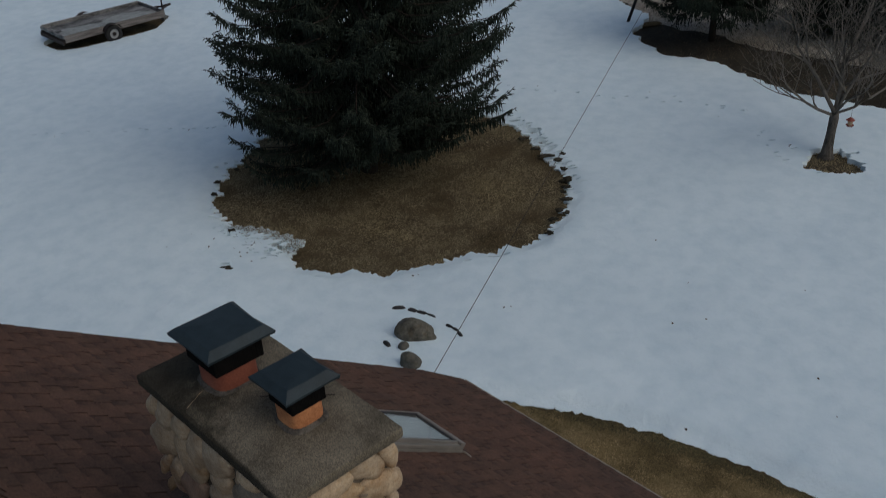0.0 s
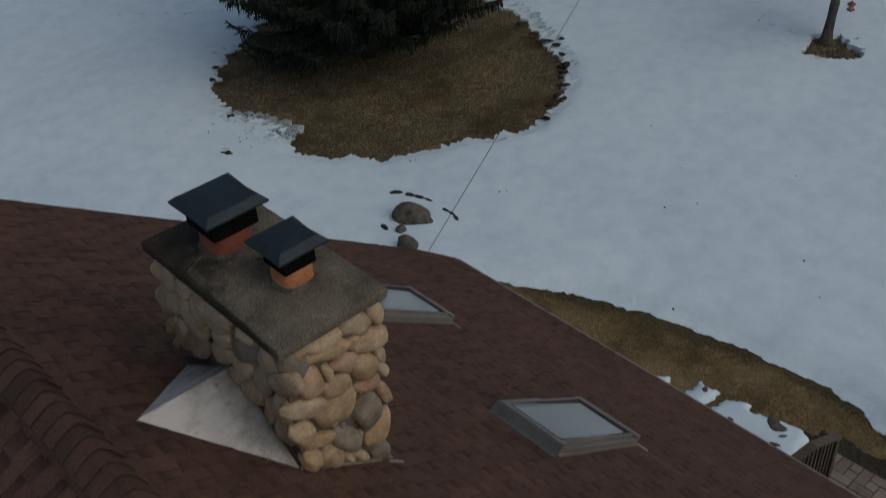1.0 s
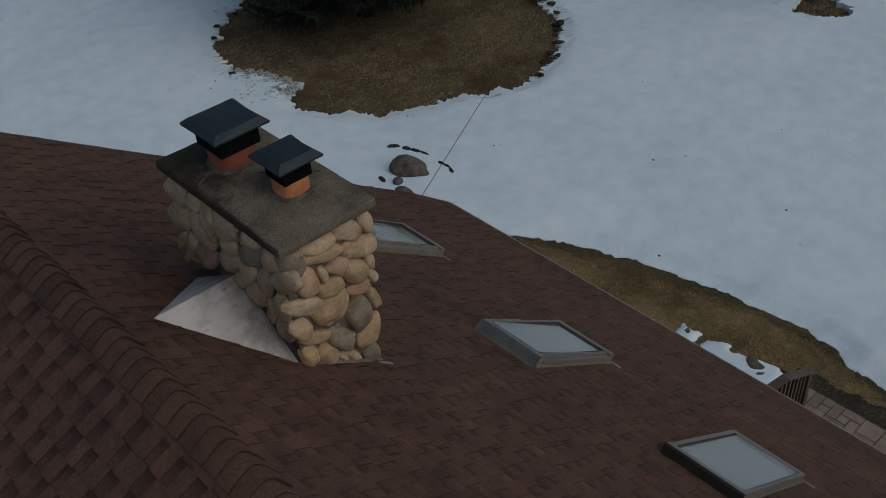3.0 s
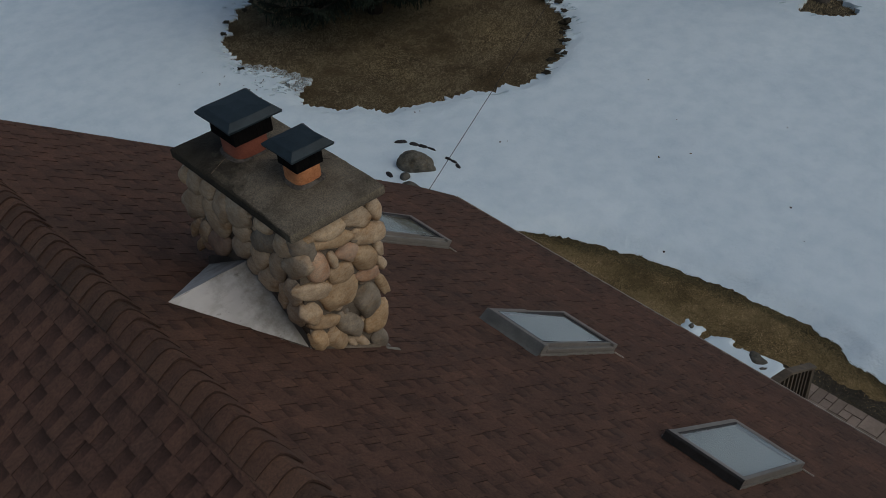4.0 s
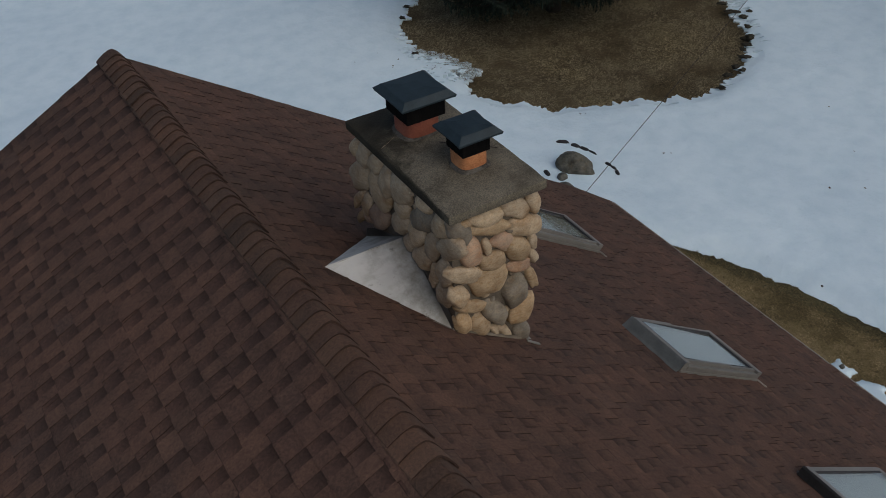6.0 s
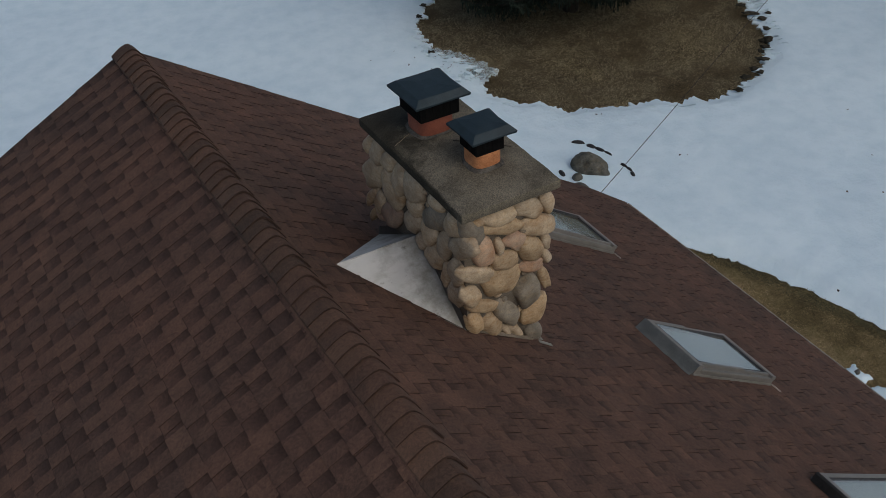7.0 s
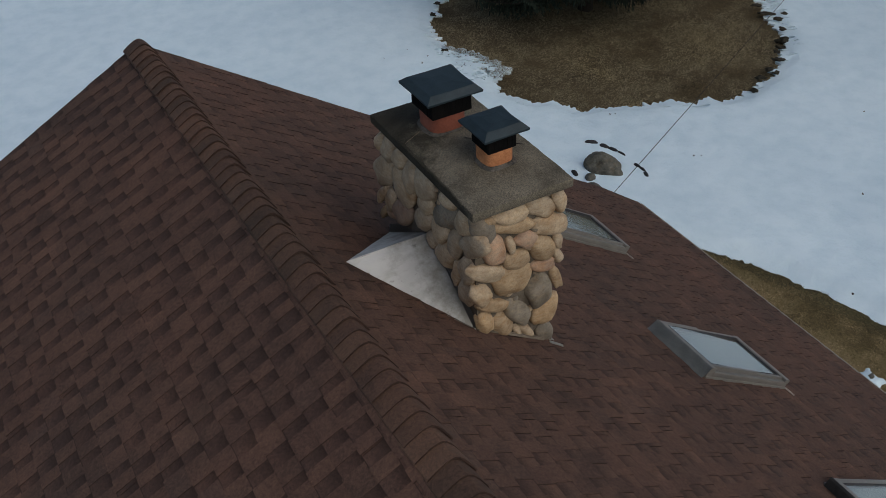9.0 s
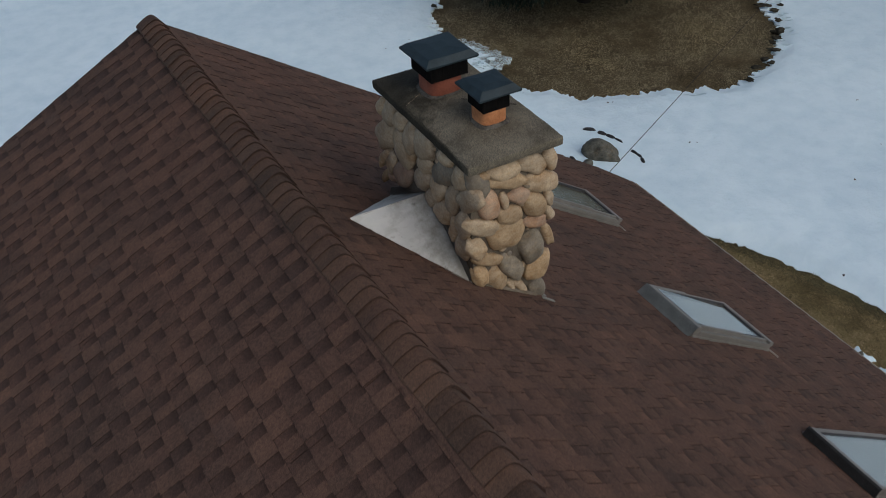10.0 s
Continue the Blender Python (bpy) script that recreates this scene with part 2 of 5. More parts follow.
M_BLIND = grainy("pale_blind_cloth", (0.180, 0.212, 0.205), (0.23, 0.265, 0.258), 3.0, 150.0, 0.9, relief=0.1, vary=0.03)
M_SIDING = grainy("stained_wood_siding", (0.10, 0.068, 0.045), (0.18, 0.125, 0.085), 2.0, 40.0, 0.8, relief=0.3, stretch=(1, 1, 8))
M_WOOD = grainy("weathered_grey_wood", (0.060, 0.052, 0.047), (0.32, 0.29, 0.265), 2.0, 26.0, 0.85, relief=0.4, stretch=(0.6, 6, 6))
M_DARKWOOD = grainy("damp_dark_boards", (0.008, 0.009, 0.010), (0.30, 0.30, 0.285), 1.5, 9.0, 0.75, relief=0.4, stretch=(0.9, 1.8, 2))
M_DECK = grainy("brown_green_stained_timber", (0.055, 0.045, 0.033), (0.13, 0.105, 0.075), 4.0, 50.0, 0.85, relief=0.3)
M_PAVER = grainy("buff_concrete_paver", (0.17, 0.135, 0.105), (0.28, 0.225, 0.18), 4.0, 80.0, 0.9, relief=0.4, vary=0.22)
M_LITTER = grass_material("brown_needle_litter", (0.026, 0.021, 0.015), (0.075, 0.056, 0.040), (0.17, 0.13, 0.095), (0.6, 0.6, 0.6), 0.4, 2.0)
M_BOULDER = stone_material("mossy_boulder", (0.036, 0.036, 0.030), (0.125, 0.120, 0.100), (1.35, 1.3, 1.15))
M_EDGING = grainy("wet_dark_stone", (0.012, 0.012, 0.013), (0.04, 0.038, 0.035), 14.0, 90.0, 0.7, relief=0.5)
M_BARK = grainy("spruce_bark", (0.022, 0.017, 0.013), (0.055, 0.043, 0.033), 5.0, 40.0, 0.95, relief=0.7, depth=0.02, stretch=(3, 3, 0.6))
M_GREYBARK = grainy("grey_brown_bark", (0.030, 0.027, 0.023), (0.130, 0.118, 0.100), 5.0, 40.0, 0.95, relief=0.8, depth=0.01, stretch=(3, 3, 0.6))
M_TWIG = grainy("grey_brown_twig", (0.075, 0.066, 0.055), (0.165, 0.148, 0.125), 6.0, 50.0, 0.95, relief=0.3)
M_NEEDLE = grainy("dark_spruce_needles", (0.014, 0.020, 0.016), (0.042, 0.053, 0.037), 4.0, 60.0, 0.9, relief=0.2, spec=0.1, vary=0.5)
M_ICE = grainy("grey_slush_film", (0.16, 0.17, 0.155), (0.36, 0.375, 0.35), 5.0, 30.0, 0.5, relief=0.4)
M_TYRE = grainy("old_tyre_rubber", (0.012, 0.012, 0.012), (0.03, 0.029, 0.028), 9.0, 70.0, 0.85)
M_RIM = grainy("grey_painted_rim", (0.30, 0.30, 0.29), (0.45, 0.45, 0.43), 9.0, 70.0, 0.5, 0.2)
M_STEEL = grainy("rusty_dark_steel", (0.02, 0.016, 0.014), (0.055, 0.042, 0.035), 9.0, 60.0, 0.7, 0.4)
M_CABLE = grainy("black_cable", (0.010, 0.010, 0.010), (0.02, 0.02, 0.02), 9.0, 60.0, 0.7)
M_RED_FEEDER = grainy("faded_red_feeder", (0.16, 0.035, 0.025), (0.27, 0.075, 0.052), 12.0, 60.0, 0.6)
M_LEAF = grainy("dead_leaf", (0.030, 0.022, 0.014), (0.085, 0.060, 0.036), 9.0, 60.0, 0.9, vary=0.4)


def glass_material():
    k = Nodes("skylight_glass")
    k.b.inputs["Transmission Weight"].default_value = 1.0
    k.b.inputs["IOR"].default_value = 1.5
    dust = k.ramp(k.noise(6.0, 5.0), [(0.4, (0.02, 0.02, 0.02)), (0.7, (0.09, 0.09, 0.09))])
    return k.done((0.95, 0.97, 0.97), dust, None, 0.0, 0.5)


M_GLASS = glass_material()

# ---- mesh helpers ----


def finish(bm, name, material, parent=None, label="", smooth=False):
    me = bpy.data.meshes.new(name)
    bmesh.ops.recalc_face_normals(bm, faces=bm.faces)
    bm.to_mesh(me)
    bm.free()
    me.materials.append(material)
    if smooth:
        me.polygons.foreach_set("use_smooth", [True] * len(me.polygons))
    ob = new(name, me)
    ob.parent = parent
    if label:
        tagged(ob, label)
    return ob


def part(name, bm, material, parent, label="", smooth=False):
    return finish(bm, name, material, parent, label, smooth)


def mesh_of(name, verts, faces, material, parent=None, smooth=False):
    me = bpy.data.meshes.new(name)
    me.from_pydata([tuple(v) for v in verts], [], faces)
    me.materials.append(material)
    if smooth:
        me.polygons.foreach_set("use_smooth", [True] * len(me.polygons))
    me.update()
    ob = new(name, me)
    ob.parent = parent
    return ob


def thing(name, label, category, group="", kind="", m=None):
    ob = new(name)
    ob.empty_display_size = 0.1
    if m is not None:
        ob.matrix_basis = m
    return tagged(ob, label, category, group, kind)


def add_box(bm, lo, hi, m=None, bevel=0.0):
    """A box between two corners, with softened edges, in the frame m."""
    c = [(a + b) / 2 for a, b in zip(lo, hi)]
    s = [b - a for a, b in zip(lo, hi)]
    made = bmesh.ops.create_cube(bm, size=1.0, matrix=Matrix.Translation(c) @ Matrix.Diagonal((*s, 1)))
    vs = made["verts"]
    if bevel:
        es = list({e for v in vs for e in v.link_edges})
        out = bmesh.ops.bevel(bm, geom=es, offset=bevel, segments=2, affect="EDGES", profile=0.6)
        vs = list({v for f in out["faces"] for v in f.verts} | {v for v in vs if v.is_valid})
    if m is not None:
        bmesh.ops.transform(bm, matrix=m, verts=vs)
    return vs


def box(name, lo, hi, material, parent, m=None, bevel=0.0, label=""):
    bm = bmesh.new()
    add_box(bm, lo, hi, m, bevel)
    return part(name, bm, material, parent, label)


def add_tube(bm, pts, radii, sides=8):
    """A tapered tube along points."""
    rings = []
    for i, p in enumerate(pts):
        p = Vector(p)
        d = (Vector(pts[min(i + 1, len(pts) - 1)]) - Vector(pts[max(i - 1, 0)])).normalized()
        a = d.orthogonal().normalized() if abs(d.z) < 0.9 else Vector((1, 0, 0)).cross(d).normalized()
        b = d.cross(a)
        rings.append([bm.verts.new(p + float(radii[i]) * (math.cos(6.2832 * k / sides) * a + math.sin(6.2832 * k / sides) * b)) for k in range(sides)])
    for r0, r1 in zip(rings, rings[1:]):
        for k in range(sides):
            bm.faces.new((r0[k], r0[(k + 1) % sides], r1[(k + 1) % sides], r1[k]))
    bm.faces.new(rings[0][::-1])
    bm.faces.new(rings[-1])


def tube(name, pts, radii, material, parent, sides=8, label=""):
    bm = bmesh.new()
    add_tube(bm, pts, radii, sides)
    return part(name, bm, material, parent, label, smooth=True)


def wob(x, y, z=0.0, s=1.0):
    return noise.noise(Vector((x * s, y * s, z * s)))


def boulder(name, size, seed, material, parent=None, power=2.6, rough=0.10, sub=3):
    """A rounded stone: a squarish ball with lumps; size is its full width, depth and height."""
    bm = bmesh.new()
    bmesh.ops.create_icosphere(bm, subdivisions=sub, radius=1.0)
    off = Vector((seed * 3.17, seed * 1.73, seed * 2.31))
    for v in bm.verts:
        c = v.co
        k = (abs(c.x) ** power + abs(c.y) ** power + abs(c.z) ** power) ** (-1 / power)
        k *= 1 + rough * noise.noise(c * 1.2 + off) * 2 + rough * 0.35 * noise.noise(c * 3.5 + off)
        v.co = Vector((c.x * size[0], c.y * size[1], c.z * size[2])) * (k * 0.5)
    return finish(bm, name, material, parent, smooth=True)


# ---- outlines of bare ground in the snow ----
LATERAL = Vector((0.75, -0.66))  # the lie of the thaw tongues


def curve_through(pts, step):
    """A closed smooth line through points, in short steps."""
    out, n = [], len(pts)
    for i in range(n):
        p0, p1, p2, p3 = (Vector(pts[(i + k) % n]) for k in (-1, 0, 1, 2))
        m = max(2, int((p2 - p1).length / step))
        for k in range(m):
            t = k / m
            out.append(0.5 * ((2 * p1) + (p2 - p0) * t + (2 * p0 - 5 * p1 + 4 * p2 - p3) * t * t + (3 * p1 - p0 - 3 * p2 + p3) * t ** 3))
    return out


def ragged(pts, step, wide, fine, seed, teeth=0.0):
    """The melted edge: a smooth outline with uneven bites in it."""
    line = curve_through(pts, step)
    n, out = len(line), []
    for i, p in enumerate(line):
        d = line[(i + 1) % n] - line[i - 1]
        side = Vector((d.y, -d.x)).normalized()
        q = wide * wob(p.x, p.y, seed, 1.3) + fine * wob(p.x, p.y, seed + 7, 5.0) + fine * 0.7 * wob(p.x, p.y, seed + 3, 13.0)
        tongue = teeth * max(-0.6, 2.2 * wob(p.x * 0.66 + p.y * 0.75, seed, 1.0, 9.0)) if teeth else 0.0
        out.append(p + side * q * 1.6 + LATERAL * (tongue if side.x * LATERAL.x + side.y * LATERAL.y > 0 else -tongue))
    return out


BED = [(8.37, 16.6), (7.95, 15.2), (8.55, 13.6), (7.95, 12.6), (8.6, 11.4), (9.35, 10.6), (10.3, 10.4), (11.3, 9.75), (12.4, 9.6),
       (13.95, 10.3), (15.15, 11.5), (15.9, 13.0), (16.4, 15.2), (15.6, 17.6), (13.6, 19.0), (11.6, 19.0), (10.0, 18.1)]
STRIP = [(4.3, 7.6), (6.4, 7.25), (7.50, 6.62), (8.00, 5.72), (8.38, 4.93), (8.68, 4.10), (8.92, 3.25), (9.07, 2.40), (9.15, 1.53), (9.19, 1.10), (9.19, 0.80), (9.15, 0.62), (9.16, 0.42),
         (9.05, 0.26), (8.97, 0.05), (8.95, -0.28), (8.90, -0.7), (8.8, -3.0), (8.7, -7.0), (7.5, -11.0), (3.5, -11.5), (3.2, -4.0), (3.4, 3.0)]
FARBED = [(24.5, 16.4), (23.7, 15.2), (23.35, 14.2), (23.6, 12.75), (23.35, 11.8), (23.1, 10.6), (22.95, 9.5), (23.15, 8.4), (23.4, 7.2),
          (23.6, 4.5), (23.9, 0.0), (27.0, -1.0), (34.0, 0.0), (40.0, 8.0), (42.0, 18.0), (38.0, 27.0), (30.0, 23.0), (28.0, 20.4), (27.1, 18.8), (26.3, 17.2)]
TREE_RING = [(18.85, 7.0), (18.9, 6.45), (19.15, 5.95), (19.6, 5.95), (19.9, 6.3), (20.2, 6.75), (20.15, 7.2), (19.75, 7.3), (19.3, 7.15)]

TRAILER_GROUND = [(10.95, 32.5), (10.95, 31.1), (11.55, 30.78), (13.1, 30.62), (14.36, 30.6), (15.2, 31.3), (15.65, 31.7), (15.4, 32.3), (14.6, 32.9), (12.5, 33.0)]
holes_extra = []
rng = random.Random(4)
holes = [ragged(BED, 0.030, 0.13, 0.11, 1.0, 0.10), ragged(STRIP, 0.035, 0.045, 0.050, 2.0, 0.02), ragged(FARBED, 0.12, 0.16, 0.07, 3.0), ragged(TREE_RING, 0.05, 0.10, 0.09, 4.0, 0.10), ragged(TRAILER_GROUND, 0.08, 0.06, 0.03, 6.0)]


def poly_holds(poly, q):
    got = False
    for a, b in zip(poly, poly[1:] + poly[:1]):
        if (a.y > q.y) != (b.y > q.y) and q.x < (b.x - a.x) * (q.y - a.y) / (b.y - a.y) + a.x:
            got = not got
    return got


def slit(c, length, width, turn, seed):
    u = Vector((LATERAL.x * math.cos(turn) - LATERAL.y * math.sin(turn), LATERAL.x * math.sin(turn) + LATERAL.y * math.cos(turn)))
    w = Vector((-u.y, u.x))
    out = []
    for k in range(18):
        a = 6.2832 * k / 18
        r = 1 + 0.5 * wob(math.cos(a), math.sin(a), seed, 1.6)
        out.append(Vector(c) + u * (length / 2 * math.cos(a) * r) + w * (width / 2 * math.sin(a) * r))
    return out


for k in range(150):
    q = Vector((rng.uniform(7.5, 8.6), rng.uniform(13.2, 15.3)))
    if not min((p - q).length for p in holes[0]) < 0.09:
        near_bed = min((p - q).length for p in holes[0]) < 0.45
        holes_extra.append((q, rng.uniform(0.05, 0.15) * (1.7 if near_bed else 1), rng.uniform(0.03, 0.07) * (1.5 if near_bed else 1), k))
# melt holes beside the round bed, thickest along its open side
bed_mid = Vector((12.3, 14.2))
PRINTS = [(8.7, 22.6, 11.2, 20.1, 9), (18.2, 16.2, 21.2, 9.6, 14), (19.95, 8.9, 18.6, 7.3, 7), (6.9, 24.2, 8.6, 22.8, 4)]
for k in range(120):
    p = holes[0][rng.randrange(len(holes[0]))]
    if k < 88:
        p = holes[0][int(len(holes[0]) * rng.uniform(0.42, 0.72))]
    q = p + (p - bed_mid).normalized() * rng.uniform(0.12, 0.36)
    holes.append(slit(q, rng.uniform(0.07, 0.34), rng.uniform(0.03, 0.095), rng.uniform(-0.3, 0.3), k))
for k, (x, y, l, w) in enumerate([(6.84, 13.65, 0.20, 0.11), (20.25, 6.5, 0.3, 0.1), (19.6, 7.75, 0.25, 0.10), (18.7, 6.6, 0.2, 0.06),
                                  (20.6, 12.0, 0.16, 0.05), (20.7, 10.5, 0.16, 0.05), (19.9, 8.84, 0.14, 0.06), (10.75, 20.5, 0.16, 0.06)]):
    holes.append(slit((x, y), l, w, 0.1 * k, 60 + k))

for q, l, w, k in holes_extra:
    if not poly_holds(holes[0], q):
        holes.append(slit(q, l, w, 0.4 * wob(k, 1.1), 100 + k))
for x0, y0, x1, y1, n in PRINTS:
    for k in range(n):
        t = (k + rng.uniform(-0.2, 0.2)) / n
        holes.append(slit((x0 + (x1 - x0) * t + rng.uniform(-0.12, 0.12), y0 + (y1 - y0) * t + rng.uniform(-0.12, 0.12)), rng.uniform(0.10, 0.20), rng.uniform(0.045, 0.08), rng.uniform(-0.4, 0.4), 200 + k))


def inside(poly, x, y):
    """Which of the points lie within the outline (arrays)."""
    px, py = np.array([p.x for p in poly]), np.array([p.y for p in poly])
    qx, qy = np.roll(px, -1), np.roll(py, -1)
    hit = np.zeros(len(x), bool)
    near = (x > px.min()) & (x < px.max()) & (y > py.min()) & (y < py.max())
    xs, ys = x[near], y[near]
    got = np.zeros(len(xs), bool)
    for ax, ay, bx, by in zip(px, py, qx, qy):
        cross = (ay > ys) != (by > ys)
        if ay != by:
            got ^= cross & (xs < (bx - ax) * (ys - ay) / (by - ay) + ax)
    hit[near] = got
    return hit


def snow_height(x, y):
    return 0.035 * wob(x, y, 0.0, 0.16) + 0.02 * wob(x, y, 5.0, 0.6) + 0.010 * wob(x, y, 9.0, 1.9)


def build_snow():
    from mathutils.geometry import delaunay_2d_cdt
    pts, edges = [], []
    far = 1500.0
    for x in [-far, -400, -150] + list(range(-60, 81, 20)) + [150, 400, far]:
        for y in [-far, -400, -150] + list(range(-60, 101, 20)) + [150, 400, far]:
            if not (-15 < x < 35 and -13 < y < 41):
                pts.append((x, y))
    gx, gy = np.meshgrid(np.arange(-14, 34.1, 0.5), np.arange(-12, 40.1, 0.5))
    gx = gx.ravel() + np.random.RandomState(1).uniform(-0.12, 0.12, gx.size)
    gy = gy.ravel() + np.random.RandomState(2).uniform(-0.12, 0.12, gy.size)
    bad = np.zeros(gx.size, bool)
    for h in holes:
        bad |= inside(h, gx, gy)
    for h in holes:
        hx, hy = np.array([p.x for p in h[::3]]), np.array([p.y for p in h[::3]])
        for a, b in zip(hx, hy):
            bad |= (gx - a) ** 2 + (gy - b) ** 2 < 0.02
    pts += [(float(a), float(b)) for a, b, c in zip(gx, gy, bad) if not c]
    for h in holes:
        s = len(pts)
        pts += [(p.x, p.y) for p in h]
        edges += [(s + i, s + (i + 1) % len(h)) for i in range(len(h))]
    # banked rim: a slope that drops towards the thawed edge
    rim_pts = []
    for h, far_off in ((holes[0], (0.10, 0.22, 0.34)), (holes[1], (0.10, 0.22, 0.34, 0.46))):
        n = len(h)
        for i in range(0, n, 3):
            d = h[(i + 3) % n] - h[i - 3]
            out = Vector((d.y, -d.x)).normalized()
            for o in far_off:
                rim_pts += [h[i] + out * o, h[i] - out * o]
    rx, ry = np.array([q.x for q in rim_pts]), np.array([q.y for q in rim_pts])
    free = ~(inside(holes[0], rx, ry) | inside(holes[1], rx, ry))
    pts += [(float(a), float(b)) for a, b in zip(rx[free], ry[free])]
    vs, es, fs, ov, oe, of = delaunay_2d_cdt([Vector(p) for p in pts], edges, [], 0, 1e-5)
    cx = np.array([sum(vs[i].x for i in f) / 3 for f in fs])
    cy = np.array([sum(vs[i].y for i in f) / 3 for f in fs])
    gone = np.zeros(len(fs), bool)
    for h in holes:
        gone |= inside(h, cx, cy)
    keep = [tuple(f) for f, g in zip(fs, gone) if not g]
    bm = bmesh.new()
    vx, vy = np.array([v.x for v in vs]), np.array([v.y for v in vs])
    rise = np.zeros(len(vs))
    for h, top, wide in ((holes[0], 0.090, 0.34), (holes[1], 0.135, 0.44)):
        best = np.full(len(vs), 9.0)
        for p in h:
            best = np.minimum(best, (vx - p.x) ** 2 + (vy - p.y) ** 2)
        t = np.clip(np.sqrt(best) / wide, 0, 1)
        rise += top * (t * t * (3 - 2 * t) - 1)
    bv = [bm.verts.new((v.x, v.y, snow_height(v.x, v.y) + 0.08 + a)) for v, a in zip(vs, rise.tolist())]
    for f in keep:
        try:
            bm.faces.new([bv[i] for i in f])
        except ValueError:
            pass
    bmesh.ops.delete(bm, geom=[v for v in bm.verts if not v.link_faces], context="VERTS")
    bmesh.ops.recalc_face_normals(bm, faces=bm.faces)
    todo, isles = set(bm.verts), []
    while todo:
        stack, isle = [todo.pop()], []
        while stack:
            v = stack.pop()
            isle.append(v)
            for e in v.link_edges:
                o = e.other_vert(v)
                if o in todo:
                    todo.discard(o)
                    stack.append(o)
        isles.append(isle)
    isles.sort(key=len)
    bmesh.ops.delete(bm, geom=[v for isle in isles[:-1] for v in isle], context="VERTS")
    rim = [e for e in bm.edges if e.is_boundary and max(abs(e.verts[0].co.x), abs(e.verts[0].co.y)) < 1000]
    out = bmesh.ops.extrude_edge_only(bm, edges=rim)
    for v in out["geom"]:
        if isinstance(v, bmesh.types.BMVert):
            v.co.z = -0.09
    ob = finish(bm, "snow_cover", M_SNOW, None, smooth=True)
    ob.data.set_sharp_from_angle(angle=radians(50))
    if ob.data.polygons[0].normal.z < 0:
        ob.data.flip_normals()
    return tagged(ob, "old settled snow lying over the lawn, melting at edges", "snow", kind="structure")


build_snow()

# bare ground below, to the horizon
bm = bmesh.new()
steps = [-1500, -300, -60, -14] + [i * 2.0 for i in range(-5, 22)] + [60, 300, 1500]
grid = [[bm.verts.new((x, y, -0.078 + 0.010 * wob(x, y, 3.0, 0.5))) for y in steps] for x in steps]
for i in range(len(steps) - 1):
    for j in range(len(steps) - 1):
        bm.faces.new((grid[i][j], grid[i + 1][j], grid[i + 1][j + 1], grid[i][j + 1]))
tagged(finish(bm, "ground", M_TURF), "brown matted winter lawn under the snow", "ground", kind="structure")


def patch_sheet(name, poly, z, material, label, category, kind="structure"):
    """A flat sheet within an outline, a little over the ground."""
    from mathutils.geometry import delaunay_2d_cdt
    n = len(poly)
    vs, es, fs, *_ = delaunay_2d_cdt([Vector((p.x, p.y)) for p in poly], [(i, (i + 1) % n) for i in range(n)], [], 1, 1e-5)
    ob = mesh_of(name, [(v.x, v.y, z) for v in vs], [tuple(f) for f in fs], material)
    return tagged(ob, label, category, kind=kind)


patch_sheet("tree_ring", curve_through(TREE_RING, 0.2), -0.062, M_MULCH, "dark damp soil round the bare tree", "mulch")
patch_sheet("mulch_bed", curve_through([(x + 0.0, y) for x, y in FARBED], 0.5), -0.060, M_MULCH, "dark damp mulch and needles under the conifers", "mulch")
LAWN = [(x - 0.05, y - 0.03) for x, y in STRIP]
lawn = ragged(LAWN, 0.05, 0.045, 0.05, 2.0)
patch_sheet("lawn_strip", lawn, -0.060, M_LAWN, "dormant yellow-green lawn between house and snow", "lawn")
VERGE = [(26.1, 17.0), (26.0, 15.0), (26.3, 14.2), (26.1, 12.4), (26.2, 10.5), (26.2, 8.4), (26.4, 4.0), (30.0, 1.0), (34.0, 6.0), (36.0, 16.0), (34.0, 23.0), (29.0, 21.0), (27.4, 18.8)]
patch_sheet("dry_verge", ragged(VERGE, 0.2, 0.2, 0.1, 8.0), -0.050, M_STRAW, "pale dry tufted grass behind the mulch bed", "dry grass")


